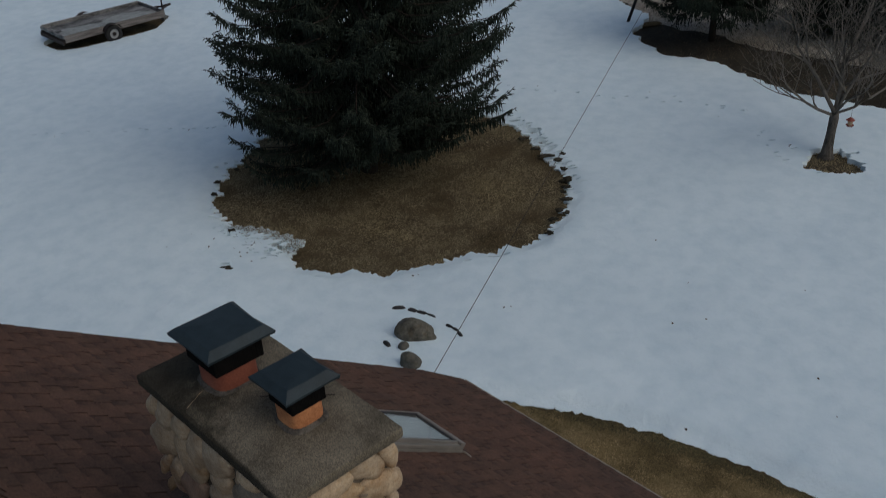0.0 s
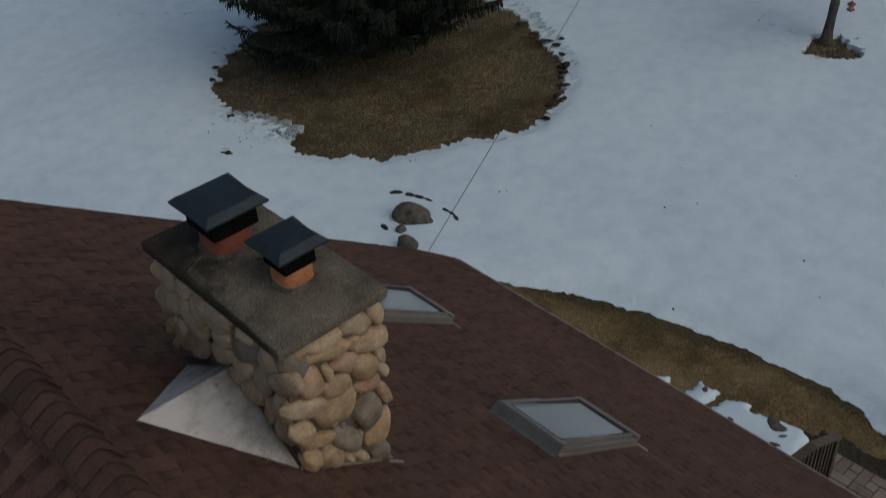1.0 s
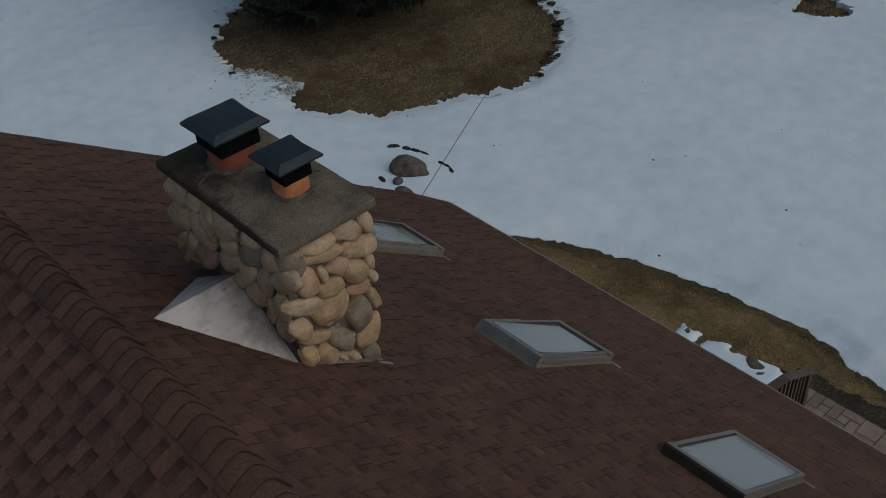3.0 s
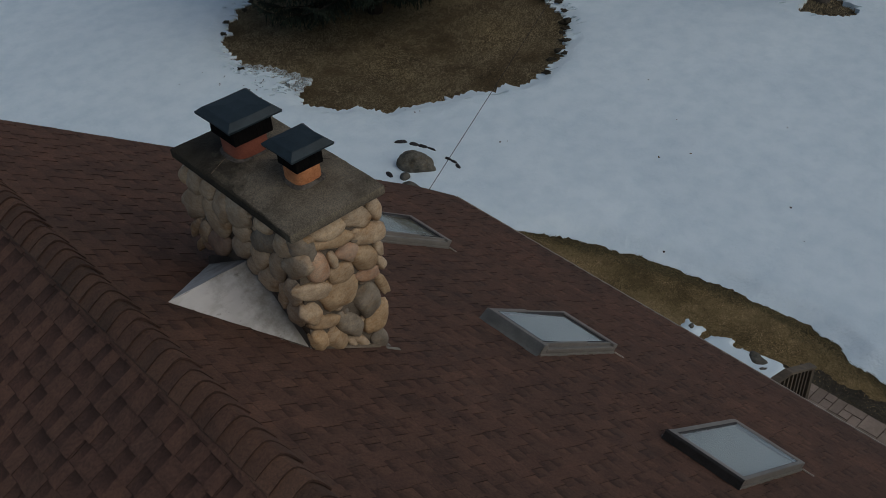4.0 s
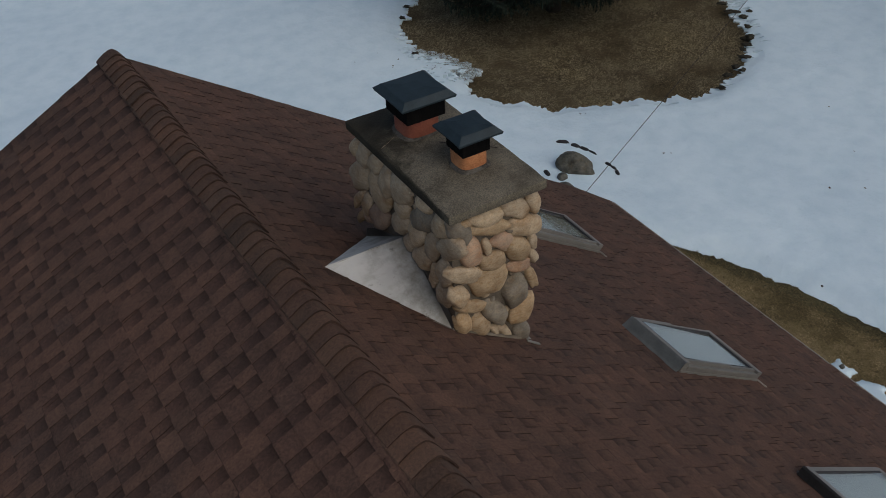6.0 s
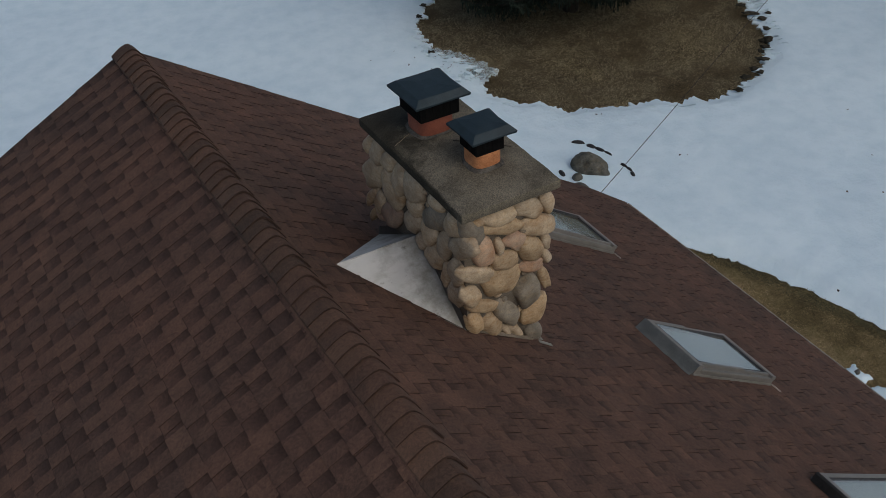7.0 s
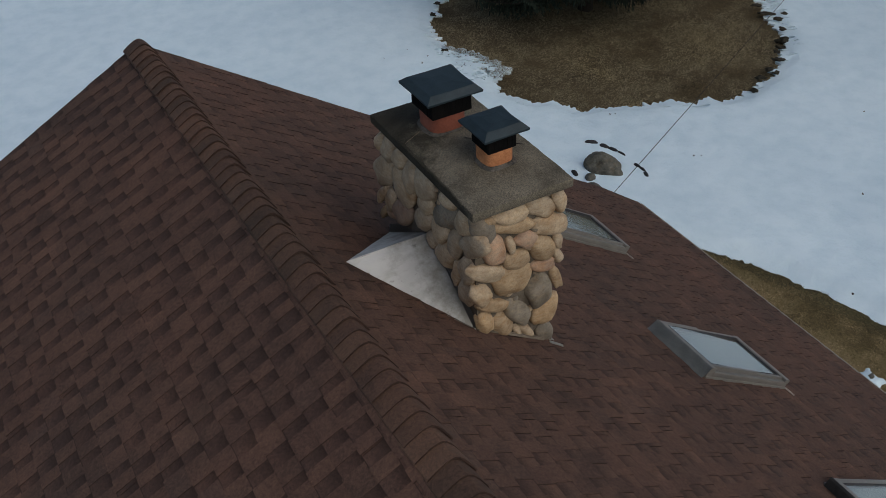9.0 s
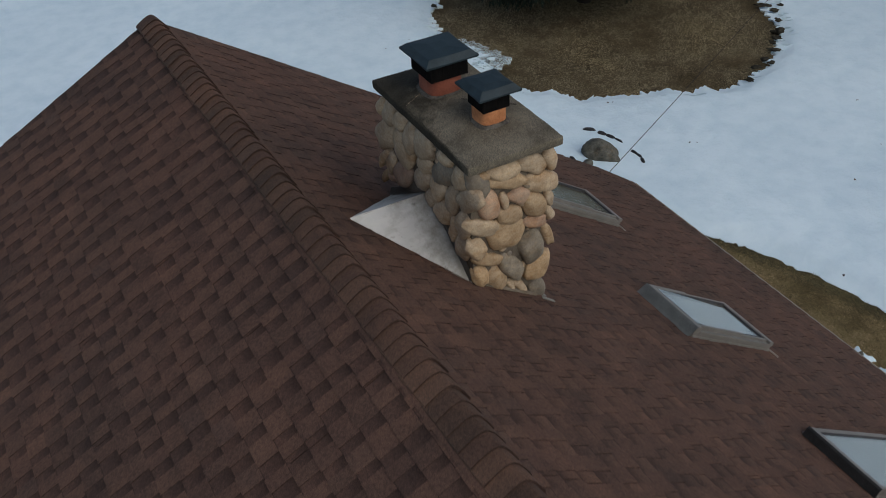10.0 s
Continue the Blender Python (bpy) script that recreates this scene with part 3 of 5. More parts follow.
def blades(name, poly, count, size, material, label, seed, dense_to=None, lift=0.4, level=-0.058, bare=(), within=None):
    """Dead grass: many thin bent blades, most of them lying flat."""
    r = np.random.RandomState(seed)
    px, py = [p.x for p in poly], [p.y for p in poly]
    x = r.uniform(min(px), max(px), count * 3)
    y = r.uniform(min(py), max(py), count * 3)
    ok = inside(poly, x, y)
    if dense_to is not None:
        ok &= (x > dense_to[0]) & (x < dense_to[1]) & (y > dense_to[2]) & (y < dense_to[3])
    if within is not None:
        ok &= inside(within, x, y)
    for area, share in bare:
        ok &= ~(inside(area, x, y) & (r.uniform(0, 1, len(x)) < share))
    x, y = x[ok][:count], y[ok][:count]
    n = len(x)
    a = r.uniform(0, 6.2832, n)
    l = r.uniform(0.6, 1.4, n) * size
    w = r.uniform(0.7, 1.3, n) * size * 0.048
    up = r.uniform(0.02, lift, n) * l
    dx, dy = np.cos(a), np.sin(a)
    v = np.empty((n, 5, 3))
    for k, (along, side, h) in enumerate([(0, -1, 0), (0, 1, 0), (0.55, 1, 0.8), (0.55, -1, 0.8), (1.0, 0, 0.9)]):
        v[:, k, 0] = x + dx * l * along - dy * w * side
        v[:, k, 1] = y + dy * l * along + dx * w * side
        v[:, k, 2] = level + up * h
    base = np.arange(n) * 5
    quads = np.stack([base, base + 1, base + 2, base + 3], 1).tolist()
    tris = np.stack([base + 3, base + 2, base + 4], 1).tolist()
    ob = mesh_of(name, v.reshape(-1, 3).tolist(), [tuple(f) for f in quads + tris], material)
    return tagged(ob, label, "grass", kind="stuff")


blades("dead_grass", holes[0], 115000, 0.066, M_BLADE, "flattened brown grass in the thawed bed under the spruce", 11)
SOIL = [(8.0, 0.62), (8.30, 0.56), (8.50, 0.25), (8.44, -0.10), (8.52, -0.6), (8.46, -1.4), (8.5, -2.4), (8.05, -2.4)]
soil = ragged(SOIL, 0.04, 0.05, 0.06, 9.0)
patch_sheet("bare_soil", soil, -0.056, M_MULCH, "dark damp soil along the edge of the walk", "soil")
WET = [(7.86, 5.95), (8.12, 5.30), (8.31, 4.70), (8.46, 4.12), (8.62, 3.52), (8.76, 2.98), (8.90, 2.42), (8.97, 1.88), (9.00, 1.34), (8.98, 0.80), (8.88, 0.22), (8.78, -0.28), (8.72, -1.4)]
OUTSIDE = [(9.5, -1.4), (9.6, 0.8), (9.5, 2.4), (9.2, 4.0), (8.75, 5.4), (8.1, 6.6)]
damp = ragged(WET + OUTSIDE, 0.05, 0.09, 0.05, 4.0)
moist = ragged([(x - 0.11, y - 0.04) for x, y in WET] + OUTSIDE, 0.05, 0.16, 0.06, 6.0)
blades("lawn_grass", lawn, 150000, 0.036, M_BLADE_GREEN, "dull yellow-green winter grass along the house", 12, (6.3, 9.4, -2.0, 6.8), 0.4, -0.058, ((soil, 0.85), (damp, 0.8), (moist, 0.35)))
blades("damp_grass", damp, 26000, 0.04, M_BLADE_WET, "wet dark grass beside the melting snow edge", 18, (6.3, 9.4, -2.0, 6.8), 0.4, -0.055, (), lawn)
blades("moist_grass", moist, 16000, 0.04, M_BLADE_WET, "darker moist grass near the snow edge", 19, (6.3, 9.4, -2.0, 6.8), 0.4, -0.054, (), lawn)
DIRTY = [Vector(q) for q in ((7.9, 15.2), (7.8, 14.5), (7.95, 13.7), (8.0, 13.0), (8.25, 12.9), (8.6, 13.2), (8.75, 13.8), (8.3, 14.7))]
blades("matted_grass", DIRTY, 2200, 0.06, M_BLADE, "dead grass matted into dirty melting snow", 15, None, 0.35, 0.062)
blades("tree_ring_grass", holes[3], 1500, 0.10, M_BLADE, "flattened brown grass around the bare tree", 13, None, 0.6)
blades("needle_litter", holes[2], 26000, 0.13, M_LITTER, "brown needles and twigs over the damp mulch", 16, (22.9, 27.5, 3.0, 18.8), 0.5)
blades("verge_grass", ragged(VERGE, 0.3, 0.2, 0.1, 8.0), 20000, 0.15, M_STRAW, "pale dry grass tufts behind the conifers", 14, (26.0, 31.0, 2.0, 21.0), 0.9)

# ---- the house ----
RIDGE_X, RIDGE_Z, SLOPE, SLOPE_WEST = -0.874, 6.964, 0.67, 0.53
EAVE_X, GABLE_Y, BACK_Y = 4.87, 4.23, -9.0
ANG, ANG_WEST = math.atan(SLOPE), math.atan(SLOPE_WEST)
RUN = (EAVE_X - RIDGE_X) / math.cos(ANG)


def slope_pose(side, s, y, lift=0.0):
    """A frame on a roof slope: x down the slope, y along the ridge, z off the roof; side 1 is the chimney's slope."""
    m = pose(RIDGE_X, y, RIDGE_Z, 0, math.degrees(ANG), 0) if side > 0 else pose(RIDGE_X, y, RIDGE_Z, 0, -math.degrees(ANG_WEST), 0) @ Matrix.Diagonal((-1, 1, 1, 1))
    return m @ Matrix.Translation((s, 0, lift))


def rake_y(side, s):
    """How far the roof reaches over the gable, s metres down the slope."""
    if side < 0:
        return GABLE_Y
    for (s0, y0), (s1, y1) in (((0.0, 4.215), (1.2, 4.235)), ((1.2, 4.235), (6.3, 4.30)), ((6.3, 4.30), (7.2, 4.08))):
        if s <= s1:
            return y0 + (y1 - y0) * max(0.0, s - s0) / (s1 - s0)
    return 4.08


house = thing("house", "house with brown asphalt-shingled gable roof and tan eave trim", "house")
box("wall", (4.4, -8.6, -0.1), (4.55, 3.6, 3.10), M_SIDING, house)
box("wall", (-6.45, -8.6, -0.1), (-6.3, 3.6, 3.80), M_SIDING, house)
for y0 in (-8.6, 3.6):
    bm = bmesh.new()
    sect = [(-6.45, -0.1), (4.55, -0.1), (4.55, 3.17), (RIDGE_X, 6.77), (-6.45, 3.82)]
    f = bm.faces.new([bm.verts.new((x, y0, z)) for x, z in sect])
    ex = bmesh.ops.extrude_face_region(bm, geom=[f])
    bmesh.ops.translate(bm, vec=(0, 0.15, 0), verts=[v for v in ex["geom"] if isinstance(v, bmesh.types.BMVert)])
    part("gable_wall", bm, M_SIDING, house)
roofs = []
for side in (1, -1):
    m = slope_pose(side, 0, 0)
    stops = [0.0, 1.2, 3.0, 5.0, 6.3, RUN - 0.01]
    bm = bmesh.new()
    rows = []
    for sd in stops:
        rows.append([bm.verts.new(m @ Vector((sd, y, z))) for y, z in ((BACK_Y, -0.002), (rake_y(side, sd) - 0.03, -0.002), (rake_y(side, sd) - 0.03, -0.14), (BACK_Y, -0.14))])
    for a, b in zip(rows, rows[1:]):
        for k in range(4):
            bm.faces.new((a[k], a[(k + 1) % 4], b[(k + 1) % 4], b[k]))
    bm.faces.new(rows[0])
    bm.faces.new(rows[-1])
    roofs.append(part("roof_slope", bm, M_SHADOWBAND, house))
    for name, lo, hi, zlo, zhi, mat_ in (("rake_board", -0.028, -0.006, -0.15, -0.012, M_SIDING), ("rake_drip_edge", -0.004, 0.004, -0.05, 0.004, M_GASKET)):
        bm = bmesh.new()
        rows = [[bm.verts.new(m @ Vector((sd, rake_y(side, sd) + o, z))) for o, z in ((lo, zlo), (hi, zlo), (hi, zhi), (lo, zhi))] for sd in stops]
        for a, b in zip(rows, rows[1:]):
            for k in range(4):
                bm.faces.new((a[k], a[(k + 1) % 4], b[(k + 1) % 4], b[k]))
        bm.faces.new(rows[0])
        bm.faces.new(rows[-1])
        part(name, bm, mat_, house)
    end = rake_y(side, RUN)
    box("drip_edge", (RUN + 0.001, BACK_Y, -0.045), (RUN + 0.019, end - 0.004, 0.008), M_DRIP, house, m, 0.003, "tan metal drip edge along the eave")
    box("fascia", (RUN - 0.03, BACK_Y, -0.20), (RUN - 0.011, end - 0.02, -0.055), M_SIDING, house, m)
    box("ridge_vent", (0.01, BACK_Y, 0.004), (0.200 if side > 0 else 0.124, GABLE_Y - 0.10, 0.013), M_SHINGLE, house, m, 0.003)

# ---- chimney ----
chimney = thing("chimney", "rounded tan fieldstone chimney with weathered concrete cap", "chimney")
CX1, CY1 = 0.60, 1.25
CAP_LO, CAP_HI = 7.338, 7.443  # the crown rises from its edge to the flues
bm = bmesh.new()
core = [[bm.verts.new((x, y, z)) for x, y in ((0.038 + (7.33 - z) * 0.078, 0.072 + (7.33 - z) * 0.122), (CX1 + 0.04, 0.072 + (7.33 - z) * 0.122), (CX1 + 0.04, CY1), (0.038 + (7.33 - z) * 0.078, CY1))] for z in (5.4, CAP_LO - 0.002)]
for k in range(4):
    bm.faces.new((core[0][k], core[0][(k + 1) % 4], core[1][(k + 1) % 4], core[1][k]))
bm.faces.new(core[0])
bm.faces.new(core[1])
part("mortar_core", bm, M_MORTAR, chimney)

bm = bmesh.new()
bmesh.ops.create_grid(bm, x_segments=16, y_segments=28, size=0.5)
for v in list(bm.verts):
    x, y = v.co.x, v.co.y
    v.co = Vector((-0.010 + 0.69 * (x + 0.5), -0.006 + 1.33 * (y + 0.5), CAP_HI - 0.043 * (max(abs(x), abs(y)) * 2) ** 2))
ex = bmesh.ops.extrude_face_region(bm, geom=list(bm.faces))
for v in ex["geom"]:
    if isinstance(v, bmesh.types.BMVert):
        v.co.z = CAP_LO
bmesh.ops.recalc_face_normals(bm, faces=bm.faces)
sharp = [e for e in bm.edges if len(e.link_faces) == 2 and e.calc_face_angle() > 0.7]
bmesh.ops.bevel(bm, geom=sharp, offset=0.009, segments=2, affect="EDGES", profile=0.5)
for v in bm.verts:
    v.co += Vector((wob(v.co.x, v.co.y, v.co.z, 9), wob(v.co.y, v.co.z, v.co.x, 9), wob(v.co.z, v.co.x, v.co.y, 12))) * 0.004
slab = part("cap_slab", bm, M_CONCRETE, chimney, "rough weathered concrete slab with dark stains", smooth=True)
slab.data.set_sharp_from_angle(angle=radians(35))

T, P, R, G = M_TAN, M_PALE, M_RED, M_GREY
# each: place along the face, height, length, width, tilt, kind of stone
FRONT_A = [(0.293, 7.234, 0.226, 0.116, -7, P), (0.499, 7.225, 0.203, 0.128, -46, P), (0.638, 7.211, 0.172, 0.093, -70, P), (0.099, 7.202, 0.209, 0.129, -56, G), (0.139, 7.254, 0.094, 0.05, -28, T),
           (0.322, 7.142, 0.291, 0.11, -16, T), (0.589, 7.033, 0.256, 0.148, -25, P), (0.186, 7.009, 0.246, 0.136, -74, R), (0.305, 6.986, 0.133, 0.06, -74, P), (0.418, 6.984, 0.163, 0.113, -30, R),
           (0.544, 6.863, 0.235, 0.155, -57, T), (0.663, 6.872, 0.141, 0.061, -75, P), (0.355, 6.845, 0.199, 0.136, -17, T), (0.572, 6.706, 0.174, 0.097, -15, R)]
FRONT_B = [(0.681, 6.729, 0.155, 0.068, -65, P), (0.143, 6.824, 0.271, 0.121, -29, P), (0.334, 6.698, 0.293, 0.24, -30, T), (0.563, 6.469, 0.276, 0.186, -84, G), (0.687, 6.529, 0.202, 0.064, -72, T),
           (0.117, 6.641, 0.192, 0.126, -53, P), (0.2, 6.504, 0.23, 0.1, -26, T), (0.407, 6.339, 0.269, 0.134, -61, G), (0.63, 6.249, 0.229, 0.192, 62, T), (0.162, 6.363, 0.193, 0.105, -66, T),
           (0.291, 6.287, 0.218, 0.136, -64, T), (0.495, 6.109, 0.207, 0.069, -63, P), (0.655, 6.009, 0.208, 0.113, -71, G), (0.42, 6.153, 0.113, 0.047, -69, P)]
SIDE_A = [(1.296, 7.199, 0.206, 0.093, -49, P), (1.171, 7.194, 0.252, 0.158, -39, P), (1.308, 6.95, 0.388, 0.188, -43, P), (1.004, 7.218, 0.222, 0.126, -44, P), (1.022, 6.983, 0.333, 0.252, -49, P),
          (0.85, 7.152, 0.256, 0.172, -60, P), (0.665, 7.204, 0.292, 0.217, -30, P), (1.427, 6.677, 0.288, 0.076, -49, P), (1.293, 6.701, 0.222, 0.111, -54, P), (1.454, 6.496, 0.193, 0.058, -50, T),
          (1.288, 6.575, 0.229, 0.062, -27, R), (1.099, 6.714, 0.351, 0.17, -39, R), (0.75, 6.882, 0.317, 0.157, -38, P)]
SIDE_B = [(0.682, 7.045, 0.233, 0.137, -34, P), (0.42, 7.113, 0.346, 0.15, -38, G), (0.361, 7.261, 0.193, 0.089, -15, P), (0.175, 7.21, 0.221, 0.139, -49, P), (0.523, 6.939, 0.229, 0.153, -46, P),
          (0.333, 6.954, 0.263, 0.157, -61, P), (0.495, 6.753, 0.282, 0.172, -42, P), (0.105, 7.074, 0.331, 0.129, -39, P), (0.348, 6.708, 0.26, 0.095, -67, P), (0.226, 6.799, 0.237, 0.144, -61, P),
          (0.261, 6.592, 0.262, 0.154, -55, P), (0.668, 6.768, 0.172, 0.11, -47, P)]
seed = 0
for rows, face in ((FRONT_A, "front"), (FRONT_B, "front"), (SIDE_A, "side"), (SIDE_B, "side")):
    for u, z, w, h, turn, material in rows:
        seed += 1
        deep = min(0.105, 0.40 * h + 0.042) + 0.012 * wob(seed, 0.5)
        st = boulder("stone", (w * 1.12, deep, h * 1.12), seed, material, chimney, 2.35 + 0.8 * abs(wob(seed, 8.1)), 0.14)
        inset = deep * 0.22 + 0.006 * wob(seed, 3.3)
        if face == "front":
            st.matrix_basis = pose(u, 0.052 + (7.33 - z) * 0.122 + inset, z, 0, -turn, 0)
        else:
            st.matrix_basis = pose(0.018 + (7.33 - z) * 0.078 + inset, u, z) @ pose(0, 0, 0, turn, 0, 0) @ pose(0, 0, 0, 0, 0, 90)
# small pebbles pressed into the joints
rp = random.Random(23)
for k in range(34):
    z = rp.uniform(6.15, 7.26)
    d = rp.uniform(0.025, 0.050)
    st = boulder("pebble", (d * 1.5, 0.05, d), 500 + k, rp.choice((T, P, P, G)), chimney, 2.3, 0.12, 2)
    if k % 2:
        st.matrix_basis = pose(rp.uniform(0.10, 0.62), 0.072 + (7.33 - z) * 0.122, z, 0, rp.uniform(-60, 60), 0)
    else:
        z = rp.uniform(6.75, 7.26)
        st.matrix_basis = pose(0.038 + (7.33 - z) * 0.078, rp.uniform(0.12, 1.25), z, rp.uniform(-60, 60), 0, 90)
rs = random.Random(9)
for face in ("east", "north"):
    z = 5.75
    while z < 7.25:
        u, end, h = (0.24 if face == "east" else 0.12), (1.20 if face == "east" else 0.56), rs.uniform(0.13, 0.18)
        while u < end:
            w = rs.uniform(0.13, 0.22)
            seed += 1
            st = boulder("stone", (w * 1.05, 0.08, h * 1.05), seed, rs.choice((T, P, P, G)), chimney, 2.5, 0.09, 2)
            at = (0.632, u + w / 2, z + h / 2) if face == "east" else (u + w / 2, 1.26, z + h / 2)
            st.matrix_basis = pose(*at, 0, rs.uniform(-8, 8), 90 if face == "east" else 0)
            u += w
        z += h


def flue(x, y, size, hood, label, bolts):
    """A clay liner with its screened, painted hood, standing in the slab."""
    z0 = CAP_HI - 0.01
    top = z0 + 0.145
    bm = bmesh.new()
    h = size / 2
    loops = []
    for r, z in ((h, z0), (h, top), (h - 0.022, top), (h - 0.022, z0)):
        ring = []
        for k in range(32):
            a = 6.2832 * (k + 0.5) / 32
            c, s = math.cos(a), math.sin(a)
            q = r * (abs(c) ** 3.6 + abs(s) ** 3.6) ** (-1 / 3.6)
            ring.append(bm.verts.new((x + q * c, y + q * s, z)))
        loops.append(ring)
    for a, b in zip(loops, loops[1:]):
        for k in range(32):
            bm.faces.new((a[k], a[(k + 1) % 32], b[(k + 1) % 32], b[k]))
    liner = part("flue_liner", bm, M_CLAY if bolts else M_CLAY_RED, chimney, label, smooth=True)
    liner.data.set_sharp_from_angle(angle=radians(40))
    # crumbling mortar fillet round the foot
    bm = bmesh.new()
    rings = []
    for r0, z in ((0.020, -0.012), (0.010, 0.004), (-0.006, 0.010)):
        ring = []
        for k in range(32):
            a = 6.2832 * (k + 0.5) / 32
            c, s = math.cos(a), math.sin(a)
            q = (h + r0 + (0.009 * wob(k * 0.9, size * 9, z * 40) if r0 > 0 else 0.0)) * (abs(c) ** 3.6 + abs(s) ** 3.6) ** (-1 / 3.6)
            ring.append(bm.verts.new((x + q * c, y + q * s, CAP_HI + z)))
        rings.append(ring)
    for a, b in zip(rings, rings[1:]):
        for k in range(32):
            bm.faces.new((a[k], a[(k + 1) % 32], b[(k + 1) % 32], b[k]))
    part("mortar_fillet", bm, M_FILLET, chimney, "dark crumbling mortar round the flue foot")
    cap = thing("flue_cap", "black painted steel hood over a dark spark screen", "chimney cap", "flue caps")
    s2 = h + (0.0015 if bolts else 0.014)
    foot = top - (0.034 if bolts else 0.012)
    bm = bmesh.new()
    add_box(bm, (x - s2, y - s2, foot), (x + s2, y + s2, top + (0.09 if bolts else 0.12)), None, 0.004)
    part("screen", bm, M_SOOT, cap, "sooty black wire screen")
    for k in range(11):
        for sx, sy in ((1, 0), (0, 1)):
            for sg in (-1, 1):
                o = -s2 + (k + 0.5) * 2 * s2 / 11
                px, py = (x + o, y + sg * (s2 + 0.0005)) if sx else (x + sg * (s2 + 0.0005), y + o)
                bmw = bmesh.new()
                add_box(bmw, (px - 0.0013, py - 0.0013, foot + 0.002), (px + 0.0013, py + 0.0013, top + 0.085))
                part("screen_wire", bmw, M_SOOT, cap)
    lip, rise = hood / 2 + 0.002, top + (0.081 if bolts else 0.114)
    bm = bmesh.new()
    rings = []
    # level r, height z, how far the middle of each side draws in, how far the corners draw up
    for r, z, draw, up in ((lip + 0.002, rise, 0.004, 0.006), (lip + 0.004, rise + 0.011, 0.004, 0.008), (lip - 0.032, rise + 0.050, 0.0, 0.002), (lip - 0.038, rise + 0.052, 0.0, 0.002), (0.05, rise + 0.060, 0.0, 0.0)):
        ring = []
        for k in range(8):
            sx, sy = ((-1, -1), (0, -1), (1, -1), (1, 0), (1, 1), (0, 1), (-1, 1), (-1, 0))[k]
            flare = 0.004 if r > lip - 0.015 and k % 2 == 0 else 0.0
            q = r + flare if k % 2 == 0 else r - draw
            ring.append(bm.verts.new((x + q * sx, y + q * sy, z + (up if k % 2 == 0 else 0.0))))
        rings.append(ring)
    for a, b in zip(rings, rings[1:]):
        for k in range(8):
            bm.faces.new((a[k], a[(k + 1) % 8], b[(k + 1) % 8], b[k]))
    bm.faces.new(rings[-1])
    under = [bm.verts.new((v.co.x * 0.995 + x * 0.005, v.co.y * 0.995 + y * 0.005, rise + 0.003)) for v in rings[0]]
    for k in range(8):
        bm.faces.new((rings[0][k], rings[0][(k + 1) % 8], under[(k + 1) % 8], under[k]))
    bm.faces.new(under[::-1])
    bmesh.ops.bevel(bm, geom=[e for e in bm.edges if e.calc_length() > 0.03 and e.is_manifold and e.calc_face_angle() > 0.3], offset=0.003, segments=1, affect="EDGES")
    part("hood", bm, M_HOOD, cap, "black painted sheet-steel hood with sloped skirt")
    if bolts:
        for sg in (-1, 1):
            tube("clamp_bolt", [(x + sg * q, y - sg * q, top - 0.016) for q in (s2 - 0.006, s2 + 0.03)], [0.0028, 0.0028], M_STEEL, cap, 6)
    return cap


crack = [(0.165, 0.916), (0.125, 0.905), (0.085, 0.887), (0.04, 0.874), (0.004, 0.858)]
tube("hairline_crack", [(x, y, CAP_HI - 0.043 * (abs(x - 0.335) / 0.345) ** 2 - 0.0005) for x, y in crack], [0.0004, 0.0009, 0.0007, 0.0010, 0.0004], M_PALE, chimney, 5, "pale lime-filled crack in the slab")
flue(0.305, 0.905, 0.250, 0.368, "red-orange fired clay flue liner", False)
flue(0.366, 0.376, 0.190, 0.288, "orange fired clay flue liner", True)

# ---- cricket behind the chimney and its flashing ----


def roof_z(x):
    return RIDGE_Z - (x - RIDGE_X) * SLOPE if x > RIDGE_X else RIDGE_Z - (RIDGE_X - x) * SLOPE


cricket = thing("chimney_cricket", "pale weathered sheet-metal saddle behind the stone chimney", "roof flashing")
tip = Vector((-0.495, 0.80, roof_z(-0.495) + 0.012))
crest = Vector((0.105, 0.77, tip.z + 0.015))
